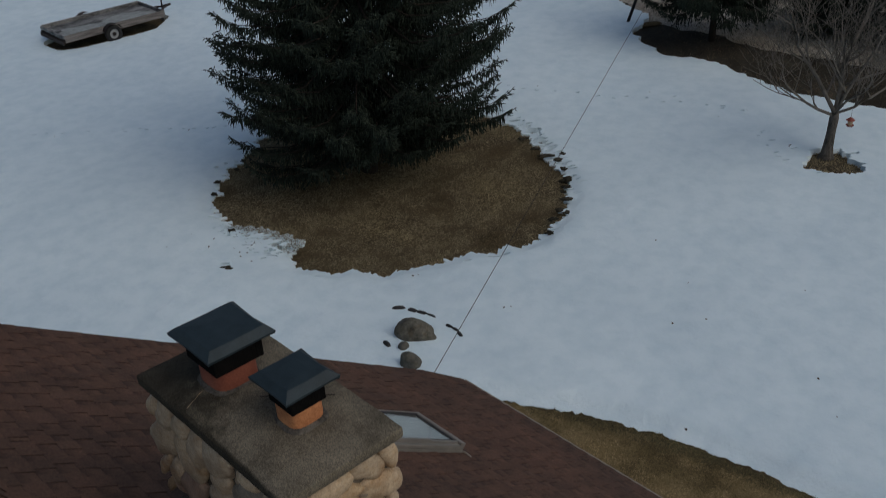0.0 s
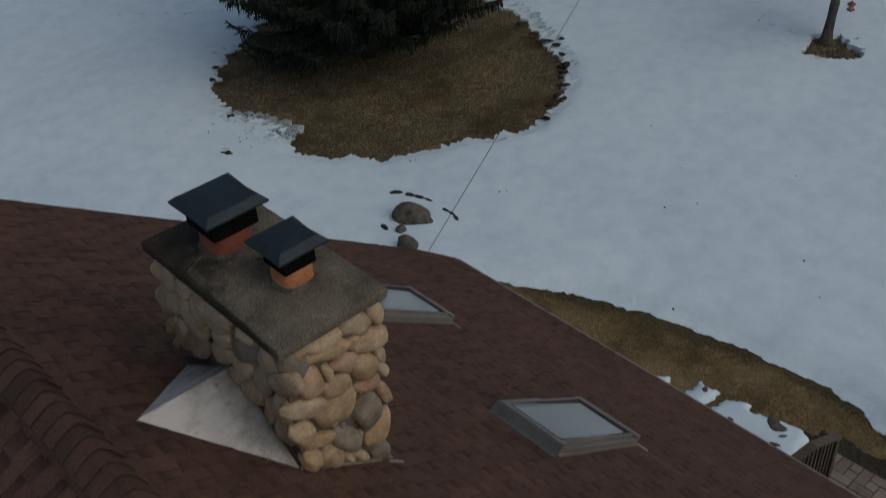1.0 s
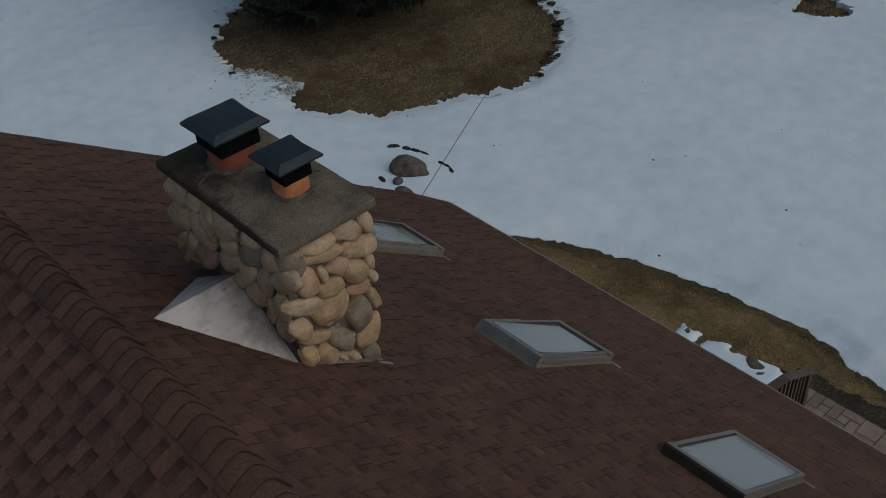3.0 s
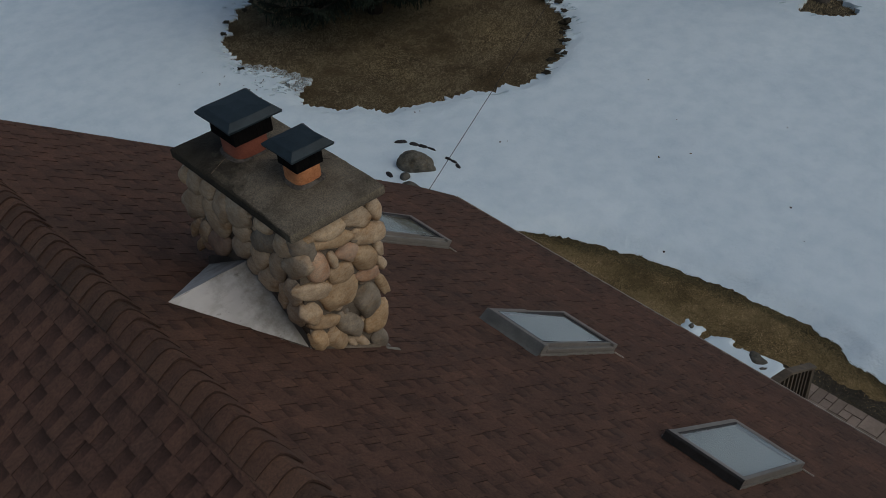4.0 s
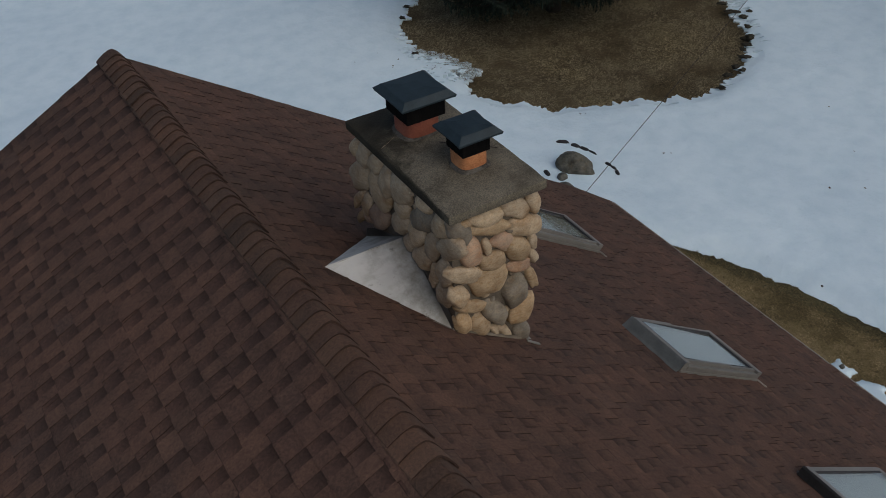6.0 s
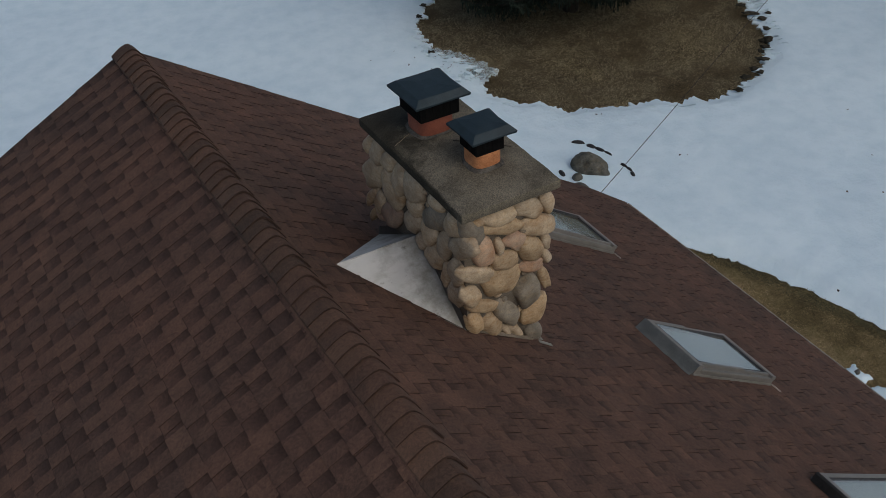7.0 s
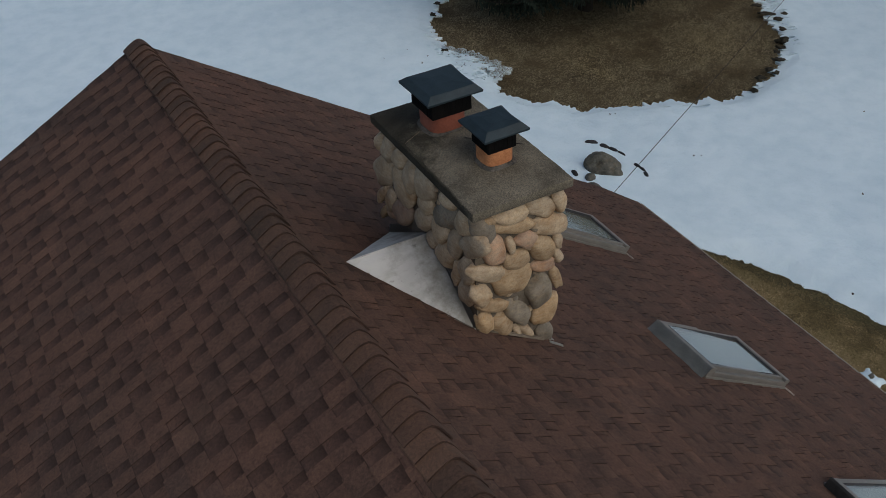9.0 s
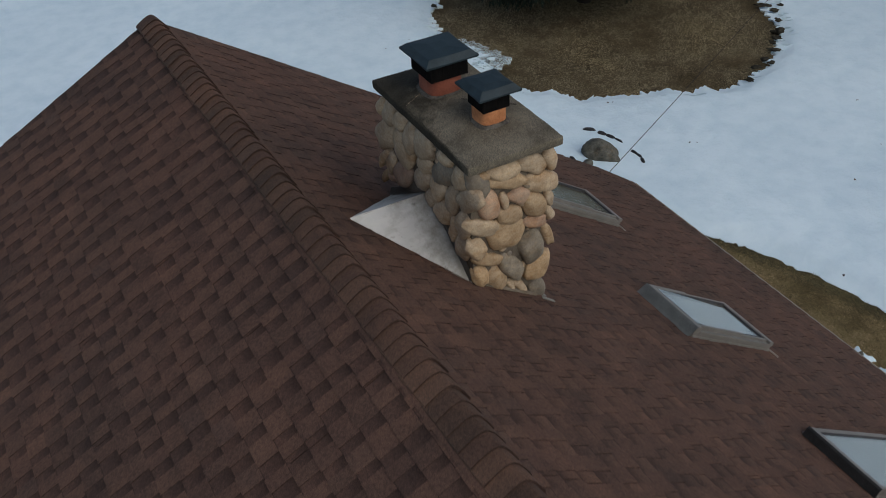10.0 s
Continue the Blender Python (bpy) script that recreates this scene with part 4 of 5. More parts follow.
for y_end, name in ((0.19, "near_panel"), (1.42, "far_panel")):
    foot = Vector((0.10, y_end, roof_z(0.10) + 0.016))
    bm = bmesh.new()
    n = 10
    rows = []
    for i in range(n + 1):
        t = i / n
        a, b = tip.lerp(foot, t), tip.lerp(crest, t)
        rows.append([bm.verts.new(a.lerp(b, j / 6) + Vector((0, 0, 0.004 * wob(i * 0.7, j * 0.7, y_end)))) for j in range(7)])
    for i in range(n):
        for j in range(6):
            bm.faces.new((rows[i][j], rows[i + 1][j], rows[i + 1][j + 1], rows[i][j + 1]))
    bmesh.ops.remove_doubles(bm, verts=bm.verts, dist=0.0005)
    bmesh.ops.solidify(bm, geom=list(bm.faces), thickness=0.004)
    part(name, bm, M_ZINC, cricket, "", smooth=False)
    # turned-up strip against the stones
    bm = bmesh.new()
    lo = [crest, foot]
    v = [bm.verts.new(p + d) for p in lo for d in (Vector((-0.012, 0, 0.0)), Vector((0.0, 0, 0.075)))]
    bm.faces.new((v[0], v[1], v[3], v[2]))
    bmesh.ops.solidify(bm, geom=list(bm.faces), thickness=0.003)
    part("upstand", bm, M_FRAME, cricket, "dull grey turned-up edge")
    # turned-out hem on the shingles
    bm = bmesh.new()
    side = -0.012 if y_end < 0.5 else 0.012
    v = [bm.verts.new(q) for q in (tip + Vector((-0.02, 0, -0.004)), foot + Vector((0, 0, -0.004)), foot + Vector((0, side, -0.006)), tip + Vector((-0.03, side * 0.4, -0.004)))]
    bm.faces.new(v)
    bmesh.ops.solidify(bm, geom=list(bm.faces), thickness=0.003)
    part("hem", bm, M_DRIP, cricket)
step = thing("chimney_flashing", "thin grey metal flashing tucked along the chimney foot", "roof flashing")
box("apron", (0.0, 0.14, 0.010), (0.05, 1.20, 0.014), M_ZINC, step, slope_pose(1, (0.68 - RIDGE_X) / math.cos(ANG), 0.06))
box("side_strip", (0.0, 0.06, 0.012), (0.62, 0.085, 0.028), M_MORTAR, step, slope_pose(1, (0.10 - RIDGE_X) / math.cos(ANG), 0.115))
box("corner_tab", (0.0, -0.012, 0.012), (0.11, 0.012, 0.020), M_ZINC, step, slope_pose(1, (0.66 - RIDGE_X) / math.cos(ANG), 0.165) @ pose(0, 0, 0, 0, 0, -14))

# ---- skylights ----


def skylight(y0, plain):
    """A curb-mounted roof window; x runs down the slope. plain: no stepped edge, and an uphill face coloured dark for
    its shade.
    """
    u0 = (2.02 - RIDGE_X) / math.cos(ANG) + (0.020 if plain else 0.0)
    L, W, H = (1.205, 0.645, 0.085) if plain else (1.178, 0.645, 0.105)
    th = thing("skylight", "grey-taupe framed roof window, uphill face coloured dark for its shade" if plain else "grey-taupe framed roof window with grey-green uphill flashing", "skylight", "roof windows", m=slope_pose(1, u0, y0))
    bm = bmesh.new()
    for lo, hi in (((0, 0, -0.05), (L, 0.03, H - 0.046)), ((0, W - 0.03, -0.05), (L, W, H - 0.046)), ((0, 0.03, -0.05), (0.03, W - 0.03, H - 0.046)), ((L - 0.03, 0.03, -0.05), (L, W - 0.03, H - 0.046))):
        add_box(bm, lo, hi)
    part("curb", bm, M_FRAME, th)
    near = 0.030 if plain else 0.062
    box("head_cover", (0.0, -0.004, H - 0.045), (0.070, W + 0.004, H + 0.004), M_FRAME, th, None, 0.005)
    box("sill_cover", (L - 0.055, -0.004, H - 0.045), (L + 0.008, W + 0.004, H - 0.006), M_FRAME, th, None, 0.005)
    if plain:
        box("side_rail", (0.071, -0.004, H - 0.045), (L - 0.056, 0.030, H), M_FRAME, th, None, 0.005)
    else:
        box("side_ledge", (0.0715, -0.006, H - 0.066), (L - 0.0565, 0.034, H - 0.030), M_FRAME, th, None, 0.006)
        box("side_rail", (0.071, 0.0345, H - 0.045), (L * 0.62, 0.062, H + 0.002), M_FRAME, th, None, 0.004)
        box("side_rail", (L * 0.62 + 0.001, 0.0345, H - 0.045), (L - 0.056, 0.062, H - 0.010), M_FRAME, th, None, 0.004)
    if plain:
        box("side_rail", (0.071, W - 0.040, H - 0.045), (L - 0.056, W + 0.002, H), M_FRAME, th, None, 0.005)
    else:
        box("side_rail", (0.071, W - 0.040, H - 0.045), (L * 0.46, W + 0.004, H + 0.003), M_FRAME, th, None, 0.005)
        box("side_rail", (L * 0.46 + 0.001, W - 0.040, H - 0.045), (L - 0.056, W - 0.008, H - 0.004), M_FRAME, th, None, 0.005)
    bm = bmesh.new()
    rows = []
    for i in range(9):
        y = -0.012 + (W + 0.024) * i / 8
        dent = 0.004 * wob(i * 0.9, y0)
        rows.append([bm.verts.new(q) for q in (((-0.014 if plain else -0.062) + dent, y, 0.010), ((-0.012 if plain else -0.044) + dent, y, 0.030), (-0.010, y, H - 0.010 + dent), (0.004, y, H + 0.006))])
    for p, q in zip(rows, rows[1:]):
        for k in range(3):
            bm.faces.new((p[k], p[k + 1], q[k + 1], q[k]))
    bmesh.ops.solidify(bm, geom=list(bm.faces), thickness=0.003)
    part("head_flashing", bm, M_SHADED_HEAD if plain else M_LEADGREY, th, "sheet-metal head flashing coloured dark for its shade" if plain else "dented grey-green sheet-metal head flashing")
    bm = bmesh.new()
    for lo, hi in (((0.072, near + 0.001, H - 0.03), (0.078, W - 0.041, H - 0.002)), ((L - 0.066, near + 0.001, H - 0.03), (L - 0.057, W - 0.041, H - 0.016)),
                   ((0.078, near + 0.001, H - 0.03), (L - 0.066, near + 0.007, H - 0.008)), ((0.078, W - 0.054, H - 0.03), (L - 0.066, W - 0.041, H - 0.003))):
        add_box(bm, lo, hi)
    part("gasket", bm, M_GASKET, th, "dark rubber gasket round the glass")
    tilt = Matrix.Translation((L / 2, 0, H)) @ pose(0, 0, 0, 0, 0.0 if plain else 1.4, 0) @ Matrix.Translation((-L / 2, 0, -H))  # the glass falls a little more steeply than the roof
    pane = box("pane", (0.079, near + 0.008, H - 0.018), (L - 0.067, W - 0.055, H - 0.010), M_GLASS, th, tilt, 0.0, "clear glass pane mirroring the sky")
    pane.visible_shadow = False
    box("blind", (0.04, 0.035, H - 0.060), (L - 0.04, W - 0.035, H - 0.056), M_BLIND, th, None, 0.0, "pale closed blind behind the glass")
    box("sill_lip", (L + 0.0085, 0.01, 0.0), (L + 0.020, W - 0.01, H - 0.055), M_FRAME, th, None, 0.003)
    box("side_cover", (0.0, W + 0.0045, 0.010), (L + 0.006, W + 0.028, 0.030), M_FRAME, th, None, 0.005)
    box("side_flashing", (0.0, -0.010, 0.004), (L + 0.006, -0.001, 0.026), M_FRAME, th, None, 0.003)
    box("sill_apron", (L + 0.021, -0.03, 0.012), (L + 0.10, W + 0.03, 0.0155), M_SHINGLE, th)
    box("apron_fold", (L + 0.010, -0.105, 0.013), (L + 0.020, -0.006, 0.024), M_DRIP, th)
    return th


for y0, plain in ((2.19, False), (-0.02, False), (-1.900, True), (-3.94, True)):
    skylight(y0, plain)

# ---- stair railing by the walk ----
rail = thing("stair_railing", "brown and green stained timber stair railing with square balusters", "railing")
def rail_top(x):
    return 1.315 + (6.84 - x) * 0.25 if x < 6.84 else 1.315 - (x - 6.84) * 0.56
for x0, x1 in ((5.2, 6.84), (6.84, 7.56)):
    bm = bmesh.new()
    v = [bm.verts.new((x, y, rail_top(min(x, x1 - 1e-4) if x1 < 7 else max(x, x0 + 1e-4)) + dz)) for x in (x0, x1) for y in (-0.03, 0.085) for dz in (-0.04, 0.0)]
    for q in ((0, 1, 3, 2), (4, 6, 7, 5), (0, 4, 5, 1), (2, 3, 7, 6), (1, 5, 7, 3), (0, 2, 6, 4)):
        bm.faces.new([v[i] for i in q])
    part("handrail", bm, M_DECK, rail)
for k in range(15):
    x = 5.35 + k * 0.115 if k < 9 else 6.39 + (k - 9) * 0.115
    box("baluster", (x, 0.01, max(0.12, rail_top(x) - 1.0)), (x + 0.038, 0.048, rail_top(x) - 0.03), M_DECK, rail)
for k in range(4):
    x = 7.08 + k * 0.105
    box("baluster", (x, 0.01, 0.12), (x + 0.038, 0.048, rail_top(x) - 0.04), M_DECK, rail)
box("post", (7.47, -0.015, -0.08), (7.56, 0.075, rail_top(7.56) - 0.03), M_DECK, rail, None, 0.004)
box("post", (5.2, -0.015, -0.08), (5.29, 0.075, 1.66), M_DECK, rail, None, 0.004)
box("bottom_rail", (5.29, 0.0, 0.10), (7.47, 0.06, 0.14), M_DECK, rail)

# ---- snow left by the wall, with lumps standing for its bare spots ----
PATCHES = {"snow_patch": [(7.80, 1.90), (7.98, 1.86), (8.08, 1.66), (8.15, 1.52), (8.04, 1.45), (8.11, 1.26), (8.16, 1.04), (8.23, 0.84), (8.14, 0.60), (7.6, 0.50), (6.8, 0.5), (6.6, 1.4), (7.2, 1.95)],
           "snow_lump": [(7.4, 2.45), (7.84, 2.36), (8.02, 2.36), (8.01, 2.20), (8.06, 1.98), (7.93, 2.01), (7.80, 2.00), (7.3, 2.1)],
           "snow_sliver": [(7.35, 3.95), (7.55, 3.85), (7.66, 3.32), (7.5, 3.2)], "snow_scrap": [(7.5, 3.05), (7.72, 2.93), (7.80, 2.70), (7.6, 2.7)]}
def snow_remnant(name, poly, seed):
    """A low melting heap with a ragged, thin rim."""
    from mathutils.geometry import delaunay_2d_cdt
    edge = ragged(poly, 0.03, 0.03, 0.045, seed)
    n = len(edge)
    xs, ys = [p.x for p in edge], [p.y for p in edge]
    gx, gy = np.meshgrid(np.arange(min(xs), max(xs), 0.05), np.arange(min(ys), max(ys), 0.05))
    gx, gy = gx.ravel() + 0.01 * np.sin(gy.ravel() * 40), gy.ravel() + 0.01 * np.sin(gx.ravel() * 37)
    gap = np.sqrt(np.min((gx[:, None] - np.array(xs)) ** 2 + (gy[:, None] - np.array(ys)) ** 2, axis=1))
    ok = inside(edge, gx, gy) & (gap > 0.02)
    pts = [Vector((p.x, p.y)) for p in edge] + [Vector((float(x), float(y))) for x, y in zip(gx[ok], gy[ok])]
    deep = [0.0] * n + gap[ok].tolist()
    vs, es, fs, src, *_ = delaunay_2d_cdt(pts, [(i, (i + 1) % n) for i in range(n)], [], 1, 1e-5)
    verts = []
    for v, o in zip(vs, src):
        d = deep[o[0]] if o else 0.0
        verts.append((v.x, v.y, -0.070 + 0.085 * min(1.0, d / 0.10) ** 0.5 + (0.014 * wob(v.x, v.y, 2.0, 5.0) if d else 0.0)))
    ob = mesh_of(name, verts, [tuple(f) for f in fs], M_SNOW, None, True)
    return tagged(ob, "small melting remnant of snow beside the house", "snow", kind="stuff")


for i, (nm, poly) in enumerate(PATCHES.items()):
    snow_remnant(nm, poly, 20.0 + i)
# dark grassy gaps in the patch, added as low stone-shaped lumps
for k, (x, y, w, d) in enumerate([(7.90, 2.17, 0.12, 0.08), (7.62, 1.55, 0.14, 0.10), (8.00, 1.05, 0.30, 0.20), (7.66, 0.85, 0.16, 0.08), (7.86, 0.86, 0.15, 0.06)]):
    st = boulder("garden_stone", (w, d, 0.09), 300 + k, M_BOULDER, None, 2.4, 0.22)
    st.matrix_basis = pose(x, y, -0.012, 0, 0, 35 * k)
    tagged(st, "low dark lump standing for bare turf in the snow patch", "stone", "stones in the snow patch")

# ---- boulders and edging ring ----
for k, (x, y, w, d, h, z, turn, lab) in enumerate([(7.86, 8.70, 0.80, 0.46, 0.56, 0.13, -61, "large rounded grey-brown boulder tapering into the snow"),
                                                (7.445, 8.57, 0.23, 0.21, 0.24, 0.06, 20, "small round dark stone beside the large boulder"),
                                                (7.185, 8.09, 0.42, 0.33, 0.40, 0.10, -75, "smooth flat-topped grey boulder in the snow")]):
    b = boulder("boulder", (w, d, h), 40 + k, M_BOULDER, None, 2.05, 0.14, 4)
    if k == 0:  # thick at one end, a low toe at the other
        for v in b.data.vertices:
            e = max(0.0, v.co.x / w + 0.08)
            v.co.z -= 0.36 * e * (v.co.z + h / 2)
            v.co.y *= 1 - 0.55 * e
    b.matrix_basis = pose(x, y, z, 0, 0, turn)
    tagged(b, lab, "boulder", "boulders in the snow")
for k, (x, y, l, w, turn) in enumerate([(8.22, 9.61, 0.27, 0.10, -45), (8.345, 9.345, 0.21, 0.10, -66), (8.417, 9.15, 0.22, 0.085, -72), (8.47, 8.94, 0.20, 0.035, -78), (8.46, 8.44, 0.17, 0.055, -74), (8.47, 8.28, 0.15, 0.05, -84), (8.425, 8.115, 0.16, 0.08, 73), (7.29, 8.87, 0.21, 0.09, 79)]):
    b = boulder("edging_stone", (l, w, 0.11), 70 + k, M_EDGING, None, 2.6, 0.12)
    b.matrix_basis = pose(x, y, snow_height(x, y) + 0.068, 0, 0, turn)
    tagged(b, "low dark edging stone showing through the snow", "edging stone", "ring of edging stones")
# lumps of turf thawed free of the snow round the bed
for k, (x, y, w) in enumerate([(15.72, 13.32, 0.21), (15.48, 12.63, 0.21), (15.36, 12.13, 0.26), (15.37, 11.77, 0.17), (15.04, 11.30, 0.14), (14.60, 10.86, 0.20), (14.30, 10.61, 0.19), (14.06, 10.48, 0.11), (13.85, 10.19, 0.24), (13.33, 9.95, 0.16), (13.35, 9.76, 0.10), (12.94, 9.78, 0.18), (12.41, 9.44, 0.15), (15.69, 11.90, 0.12), (6.78, 13.48, 0.20), (7.73, 14.81, 0.16), (8.88, 17.26, 0.13), (8.46, 16.75, 0.13), (10.04, 17.92, 0.12), (9.63, 17.57, 0.12)]):
    b = boulder("turf_clump", (w * 1.15, 0.09 + 0.3 * (w - 0.1), 0.07 if k != 5 else 0.15), 330 + k, M_MULCH, None, 2.0, 0.62, 3)
    b.matrix_basis = pose(x, y, snow_height(x, y) + 0.078, 0, 0, -48 + 18 * wob(k, 2.3))
    tagged(b, "dark lump of thawed turf in the snow beside the bed", "turf clump", "turf clumps round the bed")

# ---- spruces ----


def spindles(name, p, d, length, width, material, parent):
    """Many needle-clad shoots as slender spindles; p, d are n x 3."""
    n = len(p)
    up = np.tile(np.array([[0.31, 0.17, 0.93]]), (n, 1))
    a = np.cross(d, up)
    a /= np.linalg.norm(a, axis=1, keepdims=True) + 1e-9
    b = np.cross(d, a)
    w = width[:, None]
    l = length[:, None]
    mid = p + d * l * 0.35
    v = np.stack([p, mid + a * w, mid + b * w, mid - a * w, mid - b * w, p + d * l], 1).reshape(-1, 3)
    o = np.arange(n)[:, None] * 6
    f = np.concatenate([o + np.array([[0, 2, 1]]), o + np.array([[0, 3, 2]]), o + np.array([[0, 4, 3]]), o + np.array([[0, 1, 4]]),
                        o + np.array([[5, 1, 2]]), o + np.array([[5, 2, 3]]), o + np.array([[5, 3, 4]]), o + np.array([[5, 4, 1]])])
    me = bpy.data.meshes.new(name)
    me.vertices.add(len(v))
    me.vertices.foreach_set("co", v.ravel())
    me.loops.add(f.size)
    me.loops.foreach_set("vertex_index", f.ravel())
    me.polygons.add(len(f))
    me.polygons.foreach_set("loop_start", np.arange(0, f.size, 3))
    me.materials.append(material)
    me.update(calc_edges=True)
    me.validate()
    ob = new(name, me)
    ob.parent = parent
    return ob


def spruce(x, y, height, radius, low, seed, near, label, fill=1.0, trunk=0.2, east=0.0):
    """A conifer: drooping limbs that lift at their tips, hung with needle-clad shoots."""
    r = np.random.RandomState(seed)
    th = thing("spruce_tree", label, "tree", "conifers", m=pose(x, y, -0.08))
    hs = np.linspace(0, height, 12)
    tube("trunk", [(0.05 * math.sin(h), 0.05 * math.cos(h * 0.7), h) for h in hs], [max(0.012, trunk * (1 - h / height) ** 0.9) for h in hs], M_BARK, th, 10)
    P, D, Ln, Wd = [], [], [], []
    wood = bmesh.new()
    h = low
    while h < height - 0.4:
        t = (h - low) / (height - low)
        fine = h < near
        reach = radius * (0.72 + 0.28 * min(1.0, (h - low) / 1.7)) * (1 - t) ** 0.72
        count = 10 if fine else 7
        for k in range(count):
            az = 6.2832 * k / count + r.uniform(-0.35, 0.35) + h * 2.1
            lean = 0.75 * math.cos(az) - 0.66 * math.sin(az)
            L = reach * r.uniform(0.76, 1.02) * (1 + east * (max(0.0, lean) * min(1.0, (h - low) / 1.5) - 1.1 * lean * max(0.0, 1 - (h - low) / 1.5)))
            hk = h + r.uniform(-0.18, 0.18)
            droop = r.uniform(0.14, 0.30)
            lift = r.uniform(0.0, 0.20)
            out = np.array([math.cos(az), math.sin(az), 0.0])
            side = np.array([-out[1], out[0], 0.0])
            bend = r.uniform(-0.16, 0.16)

            def at(s):
                return np.array([0, 0, hk]) + out * (L * s) + side * (bend * L * s * s) + np.array([0, 0, L * (-droop * math.sin(s * 2.4) + lift * s ** 3.5)])
            add_tube(wood, [tuple(at(s)) for s in (0, 0.3, 0.6, 0.85, 1.0)], [0.032, 0.026, 0.018, 0.010, 0.004], 5)
            gap = (0.060 if fine else 0.15) / fill
            s = 0.25 if fine else 0.15
            while s < 1.0:
                base = at(s)
                fwd = at(min(1.0, s + 0.03)) - at(s - 0.03)
                fwd /= np.linalg.norm(fwd) + 1e-9
                tipness = max(0.0, (s - 0.72) / 0.28)
                for sg in (-1, 1):
                    ll = (0.25 + 0.42 * (1 - s) * min(1.0, s * 2.5)) * r.uniform(0.6, 1.3) * min(1.0, L / 2.2 + 0.25)
                    dirn = fwd * r.uniform(0.35, 0.85) + side * sg * r.uniform(0.45, 0.95) + np.array([0, 0, r.uniform(-1.1, -0.1) * (1 - 0.85 * tipness) + 0.25 * tipness])
                    dirn /= np.linalg.norm(dirn)
                    m = max(1, int(ll / 0.095)) if fine else max(1, int(ll / 0.25))
                    P.append(base), D.append(dirn), Ln.append(ll * 1.05), Wd.append(0.014 if fine else 0.03)
                    for j in range(m):
                        q = base + dirn * ll * (j + r.uniform(0.2, 0.8)) / m
                        for sg2 in (-1, 1):
                            e = dirn * r.uniform(0.3, 0.8) + np.cross(dirn, [0, 0, 1]) * sg2 * r.uniform(0.2, 0.6) + np.array([0, 0, r.uniform(-1.5, -0.05) * (1 - 0.5 * tipness)])
                            e /= np.linalg.norm(e)
                            P.append(q), D.append(e), Ln.append(r.uniform(0.06, 0.16) * (1 if fine else 2.5)), Wd.append(r.uniform(0.010, 0.017) * (1 if fine else 2.8))
                # shoots that hang straight down like a fringe
                if fine and s < 0.97:
                    for q in range(3):
                        e = np.array([r.uniform(-0.25, 0.25), r.uniform(-0.25, 0.25), -1.0])
                        P.append(base + side * r.uniform(-0.4, 0.4) * (1.1 - s)), D.append(e / np.linalg.norm(e)), Ln.append(r.uniform(0.12, 0.40)), Wd.append(0.015)
                s += gap / max(L, 0.5) * r.uniform(0.8, 1.2)
            P.append(at(0.93)), D.append((at(1.0) - at(0.9)) / np.linalg.norm(at(1.0) - at(0.9))), Ln.append(0.30), Wd.append(0.02)
        h += (0.25 if fine else 0.46) * r.uniform(0.85, 1.15)
    tagged(part("branchwork", wood, M_BARK, th, "bare drooping inner limbs", smooth=True), kind="stuff")
    spindles("crown", np.array(P), np.array(D), np.array(Ln), np.array(Wd), M_NEEDLE, th)
    return th


spruce(12.0, 15.03, 16.0, 3.98, 1.5, 5, 5.8, "tall dense dark green spruce standing in a thawed bed", 0.90, 0.2, 0.13)
spruce(25.7, 14.1, 6.5, 3.35, 1.58, 6, 4.0, "dark conifer with a bare lower trunk on mulch", 0.55, 0.115)
spruce(29.0, 11.2, 6.5, 3.3, 0.8, 7, 2.6, "dark conifer behind the mulch bed", 0.6, 0.18)
spruce(29.2, 6.9, 6.5, 3.3, 0.8, 8, 2.6, "dark conifer behind the bare tree", 0.6, 0.18)
spruce(32.5, 15.8, 7.0, 3.2, 0.8, 9, 1.0, "dark conifer at the edge of the dry verge", 0.5, 0.18)

